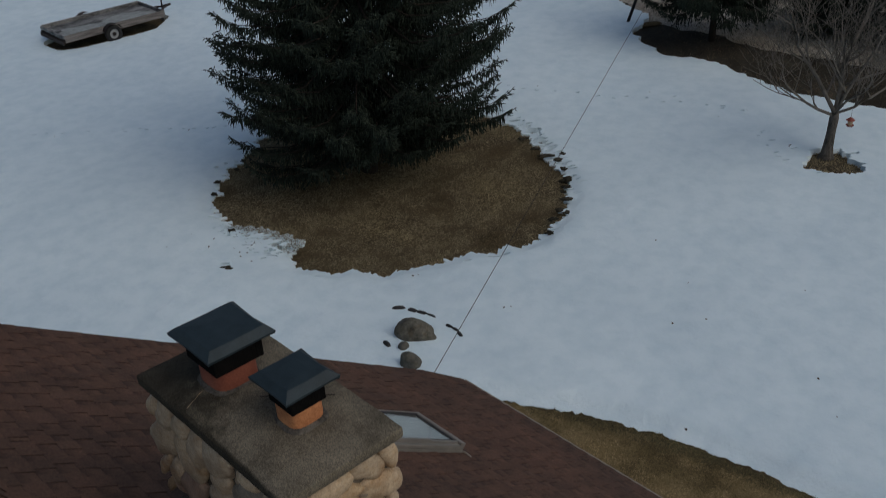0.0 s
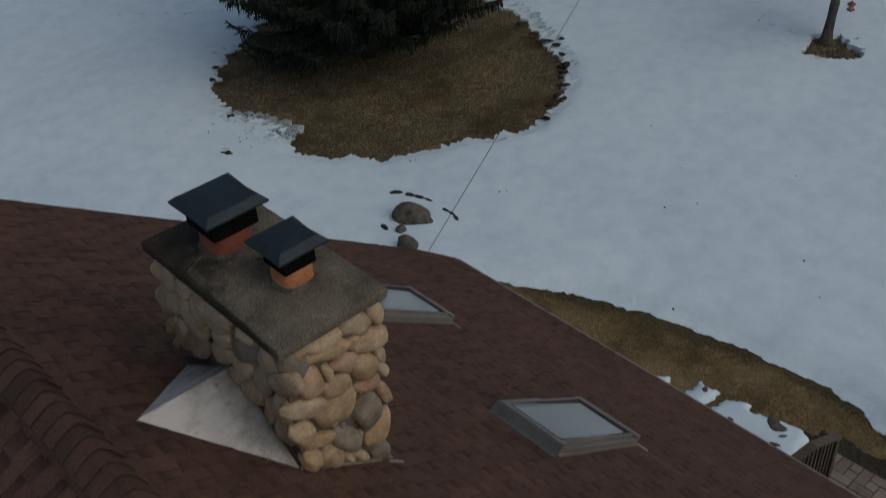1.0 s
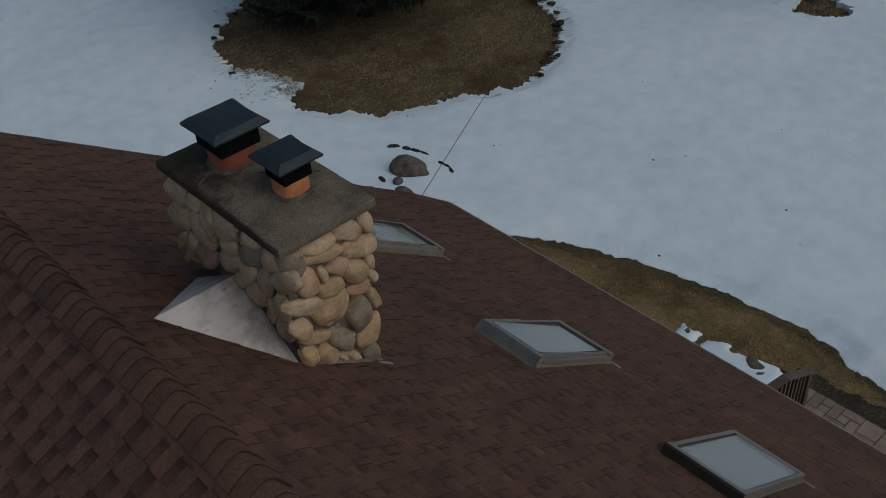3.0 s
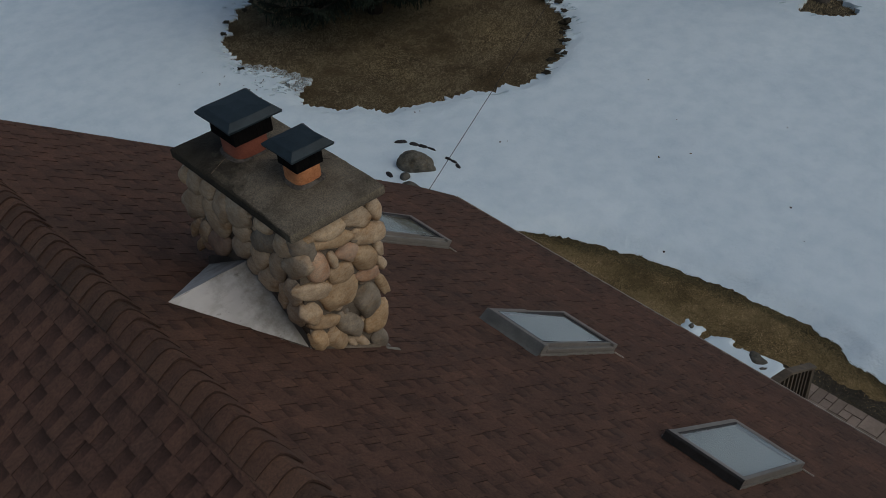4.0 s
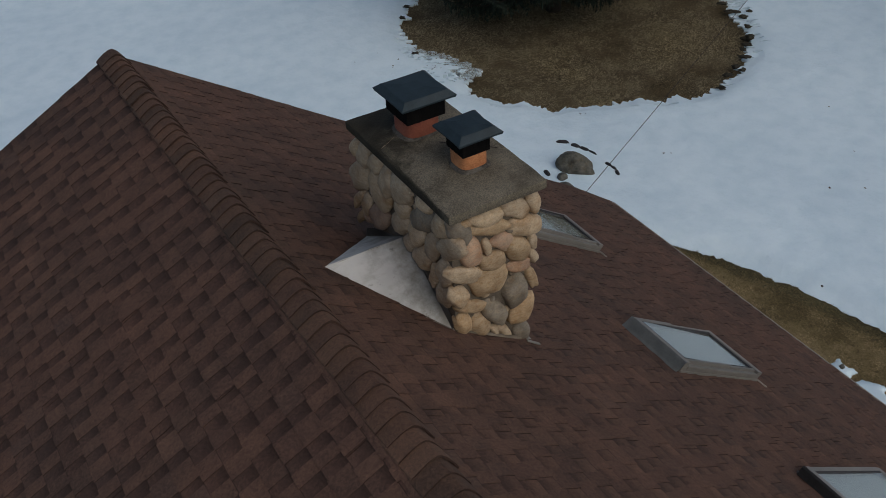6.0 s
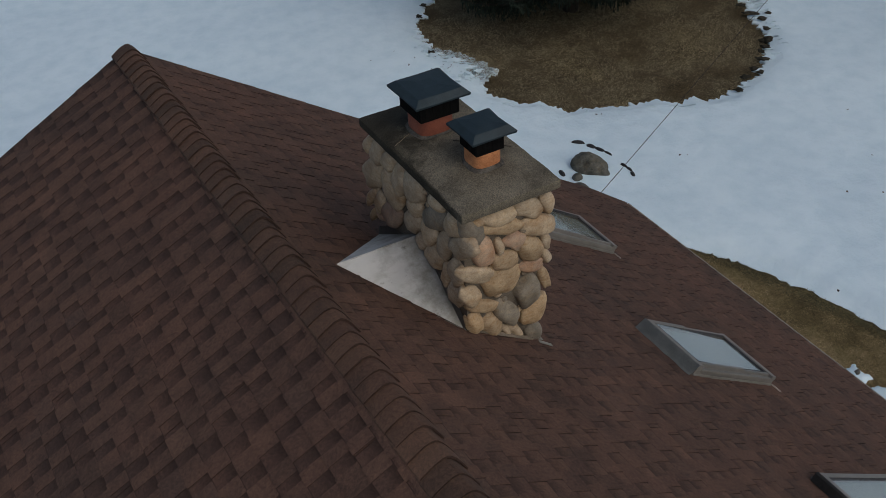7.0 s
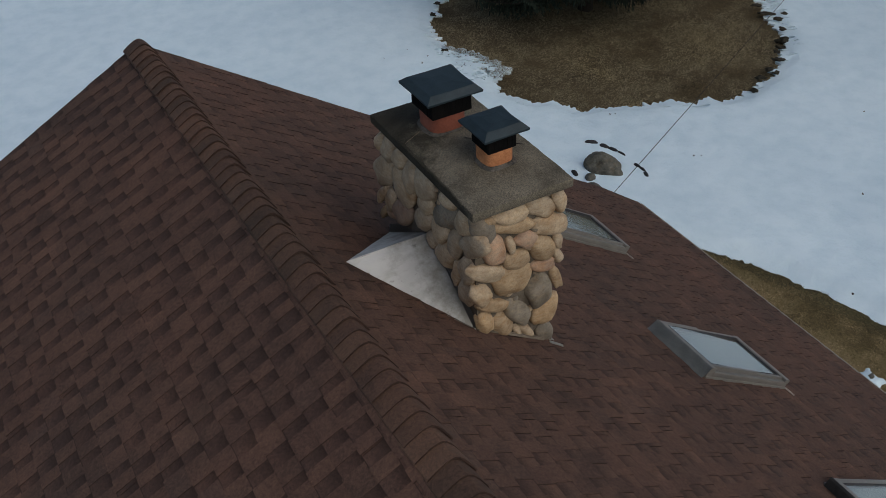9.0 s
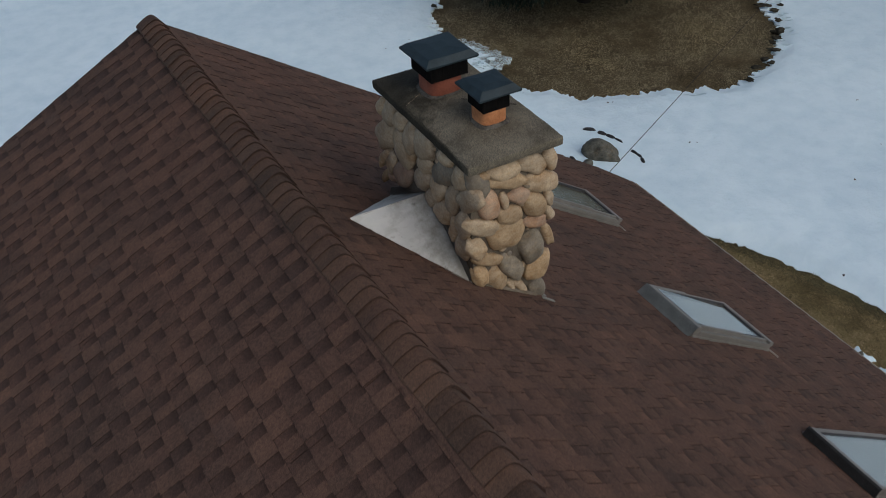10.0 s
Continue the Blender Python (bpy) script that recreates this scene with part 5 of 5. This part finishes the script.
# ---- bare tree with feeder ----


def bare_tree(x, y, seed):
    r = random.Random(seed)
    th = thing("bare_tree", "leafless young tree with grey-brown spreading branches", "tree", m=pose(x, y, -0.08))
    tube("trunk", [(-0.02, 0, 0), (0.0, 0, 0.14), (0.01, 0.0, 0.32), (0.06, 0.0, 0.7), (0.10, 0.0, 1.02), (0.13, 0.0, 1.3)], [0.23, 0.150, 0.122, 0.104, 0.112, 0.062], M_GREYBARK, th, 12)
    twigs = bmesh.new()

    def grow(p, d, length, rad, depth, target):
        pts, rads, q, way = [p], [rad], p.copy(), d.copy()
        n = 6 if depth < 2 else 4
        for i in range(n):
            way = (way + Vector((r.uniform(-0.30, 0.30), r.uniform(-0.30, 0.30), r.uniform(-0.05, 0.15))))
            way.z = max(way.z, -0.08)
            way.normalize()
            q = q + way * (length / n)
            pts.append(q.copy())
            rads.append(max(0.0045, rad * (1 - 0.75 * (i + 1) / n)))
        add_tube(target, pts, rads, 6 if depth < 2 else 4)
        if depth >= 4:
            return
        kids = (7, 4, 3, 2)[depth]
        for k in range(kids):
            i = min(n, 1 + int((k + r.random()) / kids * n))
            side = Vector((r.uniform(-1, 1), r.uniform(-1, 1), r.uniform(-0.12, 0.7))).normalized()
            w = (way * 0.7 + side * 0.85).normalized()
            grow(pts[i], w, length * r.uniform(0.42, 0.70), max(0.006, rads[i] * 0.66), depth + 1, branches if depth == 0 else twigs)
    branches = bmesh.new()
    # each: where it leaves the trunk, its way, length and thickness
    mains = [(0.05, 0.04, 1.12, -0.75, 0.66, 0.50, 2.5, 0.050), (0.06, 0.0, 1.20, -0.40, 0.36, 0.95, 3.0, 0.070), (0.12, 0.0, 1.25, 0.10, -0.1, 1.0, 3.4, 0.085),
             (0.13, -0.03, 1.16, 0.72, -0.66, 0.42, 2.5, 0.052), (0.12, 0.0, 1.18, 0.55, 0.40, 0.85, 3.0, 0.058), (0.12, 0.0, 1.18, 0.42, -0.55, 0.90, 3.2, 0.065), (0.08, 0.0, 1.12, -0.60, -0.35, 0.75, 2.6, 0.045)]
    for px, py, pz, dx, dy, dz, ln, rd in mains:
        bm = bmesh.new()
        grow(Vector((px, py, pz)), Vector((dx, dy, dz)).normalized(), ln, rd * 0.78, 0, bm)
        part("limb", bm, M_TWIG, th, "", smooth=True)
    tagged(part("branchwork", branches, M_TWIG, th, "spreading grey branches", smooth=True), kind="stuff")
    tagged(part("fine_twigwork", twigs, M_TWIG, th, "fine grey-brown bare twigs", smooth=True), kind="stuff")
    return th


bare_tree(19.83, 7.0, 21)
feeder = thing("bird_feeder", "small faded red hanging lantern bird feeder", "bird feeder", m=pose(19.72, 6.50, 0.95) @ Matrix.Scale(0.8, 4))
bm = bmesh.new()
bmesh.ops.create_cone(bm, cap_ends=True, segments=12, radius1=0.13, radius2=0.02, depth=0.09, matrix=Matrix.Translation((0, 0, 0.235)))
part("roof", bm, M_RED_FEEDER, feeder)
bm = bmesh.new()
bmesh.ops.create_cone(bm, cap_ends=True, segments=12, radius1=0.065, radius2=0.075, depth=0.15, matrix=Matrix.Translation((0, 0, 0.115)))
part("seed_tube", bm, M_PALE, feeder, "pale seed-filled body")
bm = bmesh.new()
bmesh.ops.create_cone(bm, cap_ends=True, segments=12, radius1=0.09, radius2=0.12, depth=0.035, matrix=Matrix.Translation((0, 0, 0.02)))
part("tray", bm, M_RED_FEEDER, feeder)
tube("hanger", [(0, 0, 0.27), (0.01, 0.0, 0.5), (0.02, 0.02, 0.85)], [0.004, 0.003, 0.003], M_CABLE, feeder, 5)

# ---- trailer ----
trailer = thing("utility_trailer", "weathered flat wooden utility trailer parked on the snow", "trailer")
TX0, TX1, TY0, TY1, TZ = 11.1, 14.95, 30.75, 32.75, 0.52
for k in range(10):
    w = (TY1 - TY0 - 0.08) / 10
    z = TZ + 0.004 * wob(k, 1.0)
    box("deck_plank", (TX0 + 0.05, TY0 + 0.04 + k * w + 0.006, z - 0.035), (TX1 - 0.05, TY0 + 0.04 + (k + 1) * w - 0.006, z), M_DARKWOOD, trailer, None, 0.004)
for y in (TY0, TY1 - 0.05):
    box("side_board", (TX0, y, TZ - 0.16), (TX1, y + 0.05, TZ + 0.09), M_WOOD if y < 31 else M_DARKWOOD, trailer, None, 0.008, "grey weathered plank")
box("end_board", (TX1, TY0, TZ - 0.16), (TX1 + 0.05, TY1, TZ + 0.09), M_DARKWOOD, trailer, None, 0.008)
box("end_board", (TX0 - 0.05, TY0, TZ - 0.02), (TX0, TY1, TZ + 0.09), M_DARKWOOD, trailer, None, 0.010)
box("end_board", (TX0 - 0.045, TY0 + 0.01, TZ - 0.17), (TX0 - 0.005, TY1 - 0.01, TZ - 0.055), M_STEEL, trailer, None, 0.006)
box("top_rail", (TX0, TY1 - 0.055, TZ + 0.0905), (TX1, TY1 + 0.005, TZ + 0.115), M_DARKWOOD, trailer, None, 0.006)
for nm, poly, sd in (("ice_film", [(11.35, 31.0), (11.9, 30.92), (12.7, 31.1), (12.75, 31.5), (12.2, 31.75), (11.6, 31.9), (11.3, 31.5)], 31.0),
                     ("ice_film", [(12.9, 31.3), (13.6, 31.0), (14.6, 30.95), (14.75, 31.3), (14.3, 31.8), (13.7, 32.0), (13.2, 31.75)], 32.0)):
    tagged(patch_sheet(nm, ragged(poly, 0.06, 0.10, 0.10, sd), TZ + 0.011, M_ICE, "thin grey film of refrozen slush on the trailer deck", "ice"), kind="stuff")
box("bumper", (TX0 - 0.09, TY0 + 0.02, TZ - 0.24), (TX0 - 0.052, TY1 - 0.02, TZ - 0.10), M_STEEL, trailer, None, 0.006)
for y in (TY0 + 0.35, TY1 - 0.42):
    box("frame_rail", (TX0 + 0.05, y, TZ - 0.15), (TX1 - 0.02, y + 0.07, TZ - 0.037), M_STEEL, trailer)
box("axle", (12.78, TY0 - 0.05, 0.27), (12.84, TY1 + 0.05, 0.33), M_STEEL, trailer)
for y, sg in ((TY0 - 0.14, -1), (TY1 + 0.14, 1)):
    bm = bmesh.new()
    prof = [(0.17, -0.08), (0.26, -0.095), (0.305, -0.075), (0.315, -0.03), (0.315, 0.03), (0.305, 0.075), (0.26, 0.095), (0.17, 0.08)]
    rings = [[bm.verts.new((12.81 + rr * math.cos(a * 6.2832 / 28), y + oo, 0.305 + rr * math.sin(a * 6.2832 / 28))) for a in range(28)] for rr, oo in prof]
    for i in range(len(prof)):
        a, b = rings[i], rings[(i + 1) % len(prof)]
        for k in range(28):
            bm.faces.new((a[k], a[(k + 1) % 28], b[(k + 1) % 28], b[k]))
    wheel = part("tyre", bm, M_TYRE, trailer, "worn black tyre", smooth=True)
    bm = bmesh.new()
    prof = [(0.172, 0.075), (0.165, 0.05), (0.12, 0.045), (0.10, 0.062), (0.06, 0.062), (0.05, 0.085), (0.0, 0.085)]
    rings = [[bm.verts.new((12.81 + rr * math.cos(a * 6.2832 / 28), y + sg * oo, 0.305 + rr * math.sin(a * 6.2832 / 28))) for a in range(28)] for rr, oo in prof[:-1]]
    for a, b in zip(rings, rings[1:]):
        for k in range(28):
            bm.faces.new((a[k], a[(k + 1) % 28], b[(k + 1) % 28], b[k]))
    bm.faces.new(rings[-1])
    part("rim", bm, M_RIM, wheel, "grey painted steel rim", smooth=True)
    tube("hub", [(12.81, y + sg * 0.05, 0.305), (12.81, y + sg * 0.094, 0.305)], [0.075, 0.068], M_STEEL, wheel, 14)
    bm = bmesh.new()
    for i in range(9):
        a0, a1 = math.pi * (0.12 + 0.76 * i / 9), math.pi * (0.12 + 0.76 * (i + 1) / 9)
        v = [bm.verts.new((12.81 + 0.37 * math.cos(a), y + o, 0.31 + 0.37 * math.sin(a))) for a in (a0, a1) for o in (-0.11, 0.11)]
        bm.faces.new((v[0], v[1], v[3], v[2]))
    bmesh.ops.remove_doubles(bm, verts=bm.verts, dist=0.001)
    bmesh.ops.solidify(bm, geom=list(bm.faces), thickness=0.006)
    part("mudguard", bm, M_STEEL, trailer)
for y in (TY0 + 0.45, TY1 - 0.45):
    tube("tongue", [(TX1 - 0.1, y, TZ - 0.1), (15.62, 31.75, TZ - 0.06)], [0.04, 0.04], M_STEEL, trailer, 6)
tube("jack", [(15.45, 31.78, -0.05), (15.45, 31.78, 0.95)], [0.035, 0.028], M_STEEL, trailer, 8)
tube("coupler", [(15.52, 31.75, TZ - 0.05), (15.78, 31.75, TZ - 0.03)], [0.06, 0.045], M_STEEL, trailer, 8)
box("jack_block", (15.36, 31.66, -0.05), (15.56, 31.9, 0.10), M_DARKWOOD, trailer)

# ---- overhead line and the guy with its guard ----
line = thing("overhead_cable", "thin black cable strung from the house over the snow", "cable")
a, b = Vector((3.33, 3.752, 3.21)), Vector((46.0, 25.9, 3.19))
pts = [a.lerp(b, k / 30) for k in range(31)]
tube("strand", pts, [0.0048] * 31, M_STEEL, line, 5)
guy = thing("guy_wire", "grey guard tube of a guy wire anchored in the snow", "guy wire")
g0, g1 = Vector((25.3, 17.3, -0.08)), Vector((28.6, 17.4, 5.2))
tube("guard", [g0, g0.lerp(g1, 0.42)], [0.055, 0.045], M_CABLE, guy, 8)
tube("wire", [g0.lerp(g1, 0.41), g1], [0.006, 0.006], M_CABLE, guy, 5)
pl = boulder("anchor_plate", (0.55, 0.5, 0.14), 91, M_EDGING, guy, 2.2, 0.1)
pl.matrix_basis = pose(25.28, 17.28, 0.0)
deb = boulder("brush_pile", (1.0, 0.35, 0.12), 92, M_TURF, None, 2.0, 0.3)
deb.matrix_basis = pose(25.75, 16.75, 0.0, 0, 0, -30)
tagged(deb, "low dark heap of wet brush on the snow", "brush pile", kind="stuff")

# ---- leaves and droppings of bark on the snow ----
r = random.Random(31)
verts, faces = [], []
spots = [(12.64, 6.04), (11.8, 5.07), (13.84, 4.24), (11.55, 2.72), (9.72, 8.04), (9.6, 8.12), (7.39, 23.5), (8.94, 22.4), (18.75, 15.5), (20.95, 9.9), (20.4, 12.7), (9.3, 10.25), (9.2, 10.3), (19.7, 7.9)]
for k in range(40):
    spots.append((r.gauss(7.9, 0.55), r.gauss(14.2, 0.6)))
for k in range(22):
    spots.append((r.uniform(8.5, 22), r.uniform(1, 24)))
for x, y in spots:
    s, a = r.uniform(0.014, 0.036), r.uniform(0, 6.28)
    n = len(verts)
    z = snow_height(x, y) + 0.086
    for q in range(5):
        b = a + q * 1.2566
        verts.append((x + s * math.cos(b) * (1 if q % 2 else 0.6), y + s * math.sin(b) * (1 if q % 2 else 0.6), z + r.uniform(0, 0.02)))
    faces.append(tuple(range(n, n + 5)))
tagged(mesh_of("leaf_litter", verts, faces, M_LEAF), "scattered dark leaf and bark scraps on the snow", "leaf litter", kind="stuff")

# ---- pavers of the walk ----
walkway = tagged(box("walkway", (6.3, -9.0, -0.10), (8.14, 0.24, -0.045), M_MULCH, None), "buff concrete paver walk with random joints", "path", kind="structure")
r = random.Random(17)
cells = {}
nx, ny = 12, 30
mod = 0.15
for i in range(nx):
    for j in range(ny):
        if (i, j) in cells:
            continue
        opts = [(1, 1), (2, 1), (1, 2), (2, 2), (2, 1), (1, 2)]
        r.shuffle(opts)
        for w, d in opts + [(1, 1)]:
            spot = [(i + a, j + b) for a in range(w) for b in range(d)]
            if all(s not in cells and s[0] < nx and s[1] < ny for s in spot):
                for s in spot:
                    cells[s] = True
                box("paver", (8.13 - (i + w) * mod + 0.006, 0.23 - (j + d) * mod + 0.006, -0.055), (8.13 - i * mod - 0.006, 0.23 - j * mod - 0.006, -0.004 + r.uniform(-0.004, 0.004)), M_PAVER, walkway)
                break

# ---- shingles ----
EXPO = 0.143


def shingle_mesh(w, thick):
    """One tab: a thin wedge, thick at its lower edge; origin at the lower edge's start."""
    L = 0.165
    v = [(-L, 0, 0.001), (-L, w, 0.001), (0, w, thick), (0, 0, thick), (-L, 0, -0.002), (-L, w, -0.002), (0, w, 0.0), (0, 0, 0.0)]
    f = [(0, 1, 2, 3), (3, 2, 6, 7), (0, 3, 7, 4), (1, 5, 6, 2), (4, 7, 6, 5)]
    return v, f


widths = [0.09, 0.10, 0.115, 0.13, 0.16]
TAB_EAST, TAB_WEST = 0.010, 0.010
tab_meshes = []
for w, thick, cut in [(w, TAB_EAST, M_CUT_SOFT) for w in widths] + [(w, TAB_WEST, M_CUT_SOFT) for w in widths]:
    v, f = shingle_mesh(w, thick)
    me = bpy.data.meshes.new("shingle")
    me.from_pydata(v, [], f)
    me.materials.append(M_SHINGLE)
    me.materials.append(cut)
    for q in (1, 2, 3):
        me.polygons[q].material_index = 1
    tab_meshes.append(me)


def lay_shingles(side, roof, y0, depth, own, seed):
    """Courses of laminated shingles: a plain lower layer and uneven tabs over it."""
    r = random.Random(seed)
    verts, faces = [], []
    frame_m = slope_pose(side, 0, 0)

    under_v, under_f = [], []

    def put(v, f, m, vs, fs):
        n = len(vs)
        vs.extend(m @ Vector(q) for q in v)
        fs.extend(tuple(n + i for i in q) if side > 0 else tuple(n + i for i in q[::-1]) for q in f)
    rows = int(depth / EXPO)
    made = 0
    for i in range(1, rows + 1):
        s = min(i * EXPO, RUN - 0.002)
        y1 = rake_y(side, s)
        y = y0 - r.uniform(0, 0.29)
        while y < y1:
            w = min(0.995, y1 + r.uniform(-0.008, 0.012) - y)
            v, f = shingle_mesh(w - 0.002, 0.005)
            put(v, f, frame_m @ Matrix.Translation((s, y, 0.002)), under_v, under_f)
            y += 1.0
        y = y0 - r.uniform(0, 0.29)
        while y < y1 - 0.10:
            k = r.randrange(5)
            w = widths[k]
            if y + w > y1 + 0.004:
                break
            m = frame_m @ Matrix.Translation((s + r.uniform(-0.003, 0.003), y, 0.0025 + r.uniform(-0.001, 0.002)))
            if own(s, y) and made < 290:
                ob = new("shingle", tab_meshes[k if side > 0 else k + 5])
                ob.parent = roof
                ob.matrix_basis = m
                made += 1
            else:
                v, f = shingle_mesh(w, TAB_EAST if side > 0 else TAB_WEST)
                put(v, f, m, verts, faces)
            y += w + r.choice((0.07, 0.085, 0.10, 0.12))
    for name, vs, fs, top in (("shingle_underlayer", under_v, under_f, M_SHADOWBAND if side < 0 else M_SHADOWBAND_LIT), ("shingle_field", verts, faces, M_SHINGLE)):
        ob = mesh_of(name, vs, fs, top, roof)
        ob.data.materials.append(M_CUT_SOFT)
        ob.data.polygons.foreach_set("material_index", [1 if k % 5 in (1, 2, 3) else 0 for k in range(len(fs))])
        tagged(ob, kind="stuff")


lay_shingles(1, roofs[0], BACK_Y + 0.3, RUN + 0.02, lambda s, y: s < 2.6 and -2.4 < y < 1.2, 41)
lay_shingles(-1, roofs[1], BACK_Y + 0.3, RUN + 0.02, lambda s, y: s < 2.6 and -1.8 < y < 1.4, 42)

# ridge caps, each lapping the next towards the south end
bm = bmesh.new()
N = 12
rows = []
for yy, lift in ((0.0, 0.060), (0.175, 0.036)):
    for under in (0.0, 0.017):
        row = []
        for k in range(N + 1):
            d = -0.168 + 0.336 * k / N
            soft = math.sqrt(d * d + 0.10 ** 2) - 0.10
            row.append(bm.verts.new((d * math.cos(ANG) * 1.0, yy, -soft * 1.04 - 0.20 * max(0.0, d) + lift - under - 0.003)))
        rows.append(row)
for k in range(N):
    bm.faces.new((rows[0][k], rows[0][k + 1], rows[2][k + 1], rows[2][k]))
    bm.faces.new((rows[0][k], rows[1][k], rows[1][k + 1], rows[0][k + 1]))
    bm.faces.new((rows[1][k], rows[3][k], rows[3][k + 1], rows[1][k + 1]))
for k in (0, N):
    bm.faces.new((rows[0][k], rows[2][k], rows[3][k], rows[1][k]))
bmesh.ops.recalc_face_normals(bm, faces=bm.faces)
cap_mesh = bpy.data.meshes.new("ridge_cap")
bm.to_mesh(cap_mesh)
bm.free()
cap_mesh.materials.append(M_RIDGECAP)
cap_mesh.materials.append(M_CUT_SOFT)
for q in cap_mesh.polygons:
    if abs(q.normal.y) > 0.8:
        q.material_index = 1
r = random.Random(77)
y = GABLE_Y - 0.164 - 113 * 0.1165
while y < GABLE_Y - 0.16:
    ob = new("ridge_cap", cap_mesh)
    ob.parent = house
    ob.matrix_basis = pose(-0.857 + 0.0078 * (4.2 - y) + r.uniform(-0.004, 0.004), y, RIDGE_Z + 0.004 + r.uniform(-0.003, 0.003), r.uniform(-0.6, 0.6), 11.5 + r.uniform(-1.2, 1.2), r.uniform(-1.2, 1.2))
    y += 0.1165
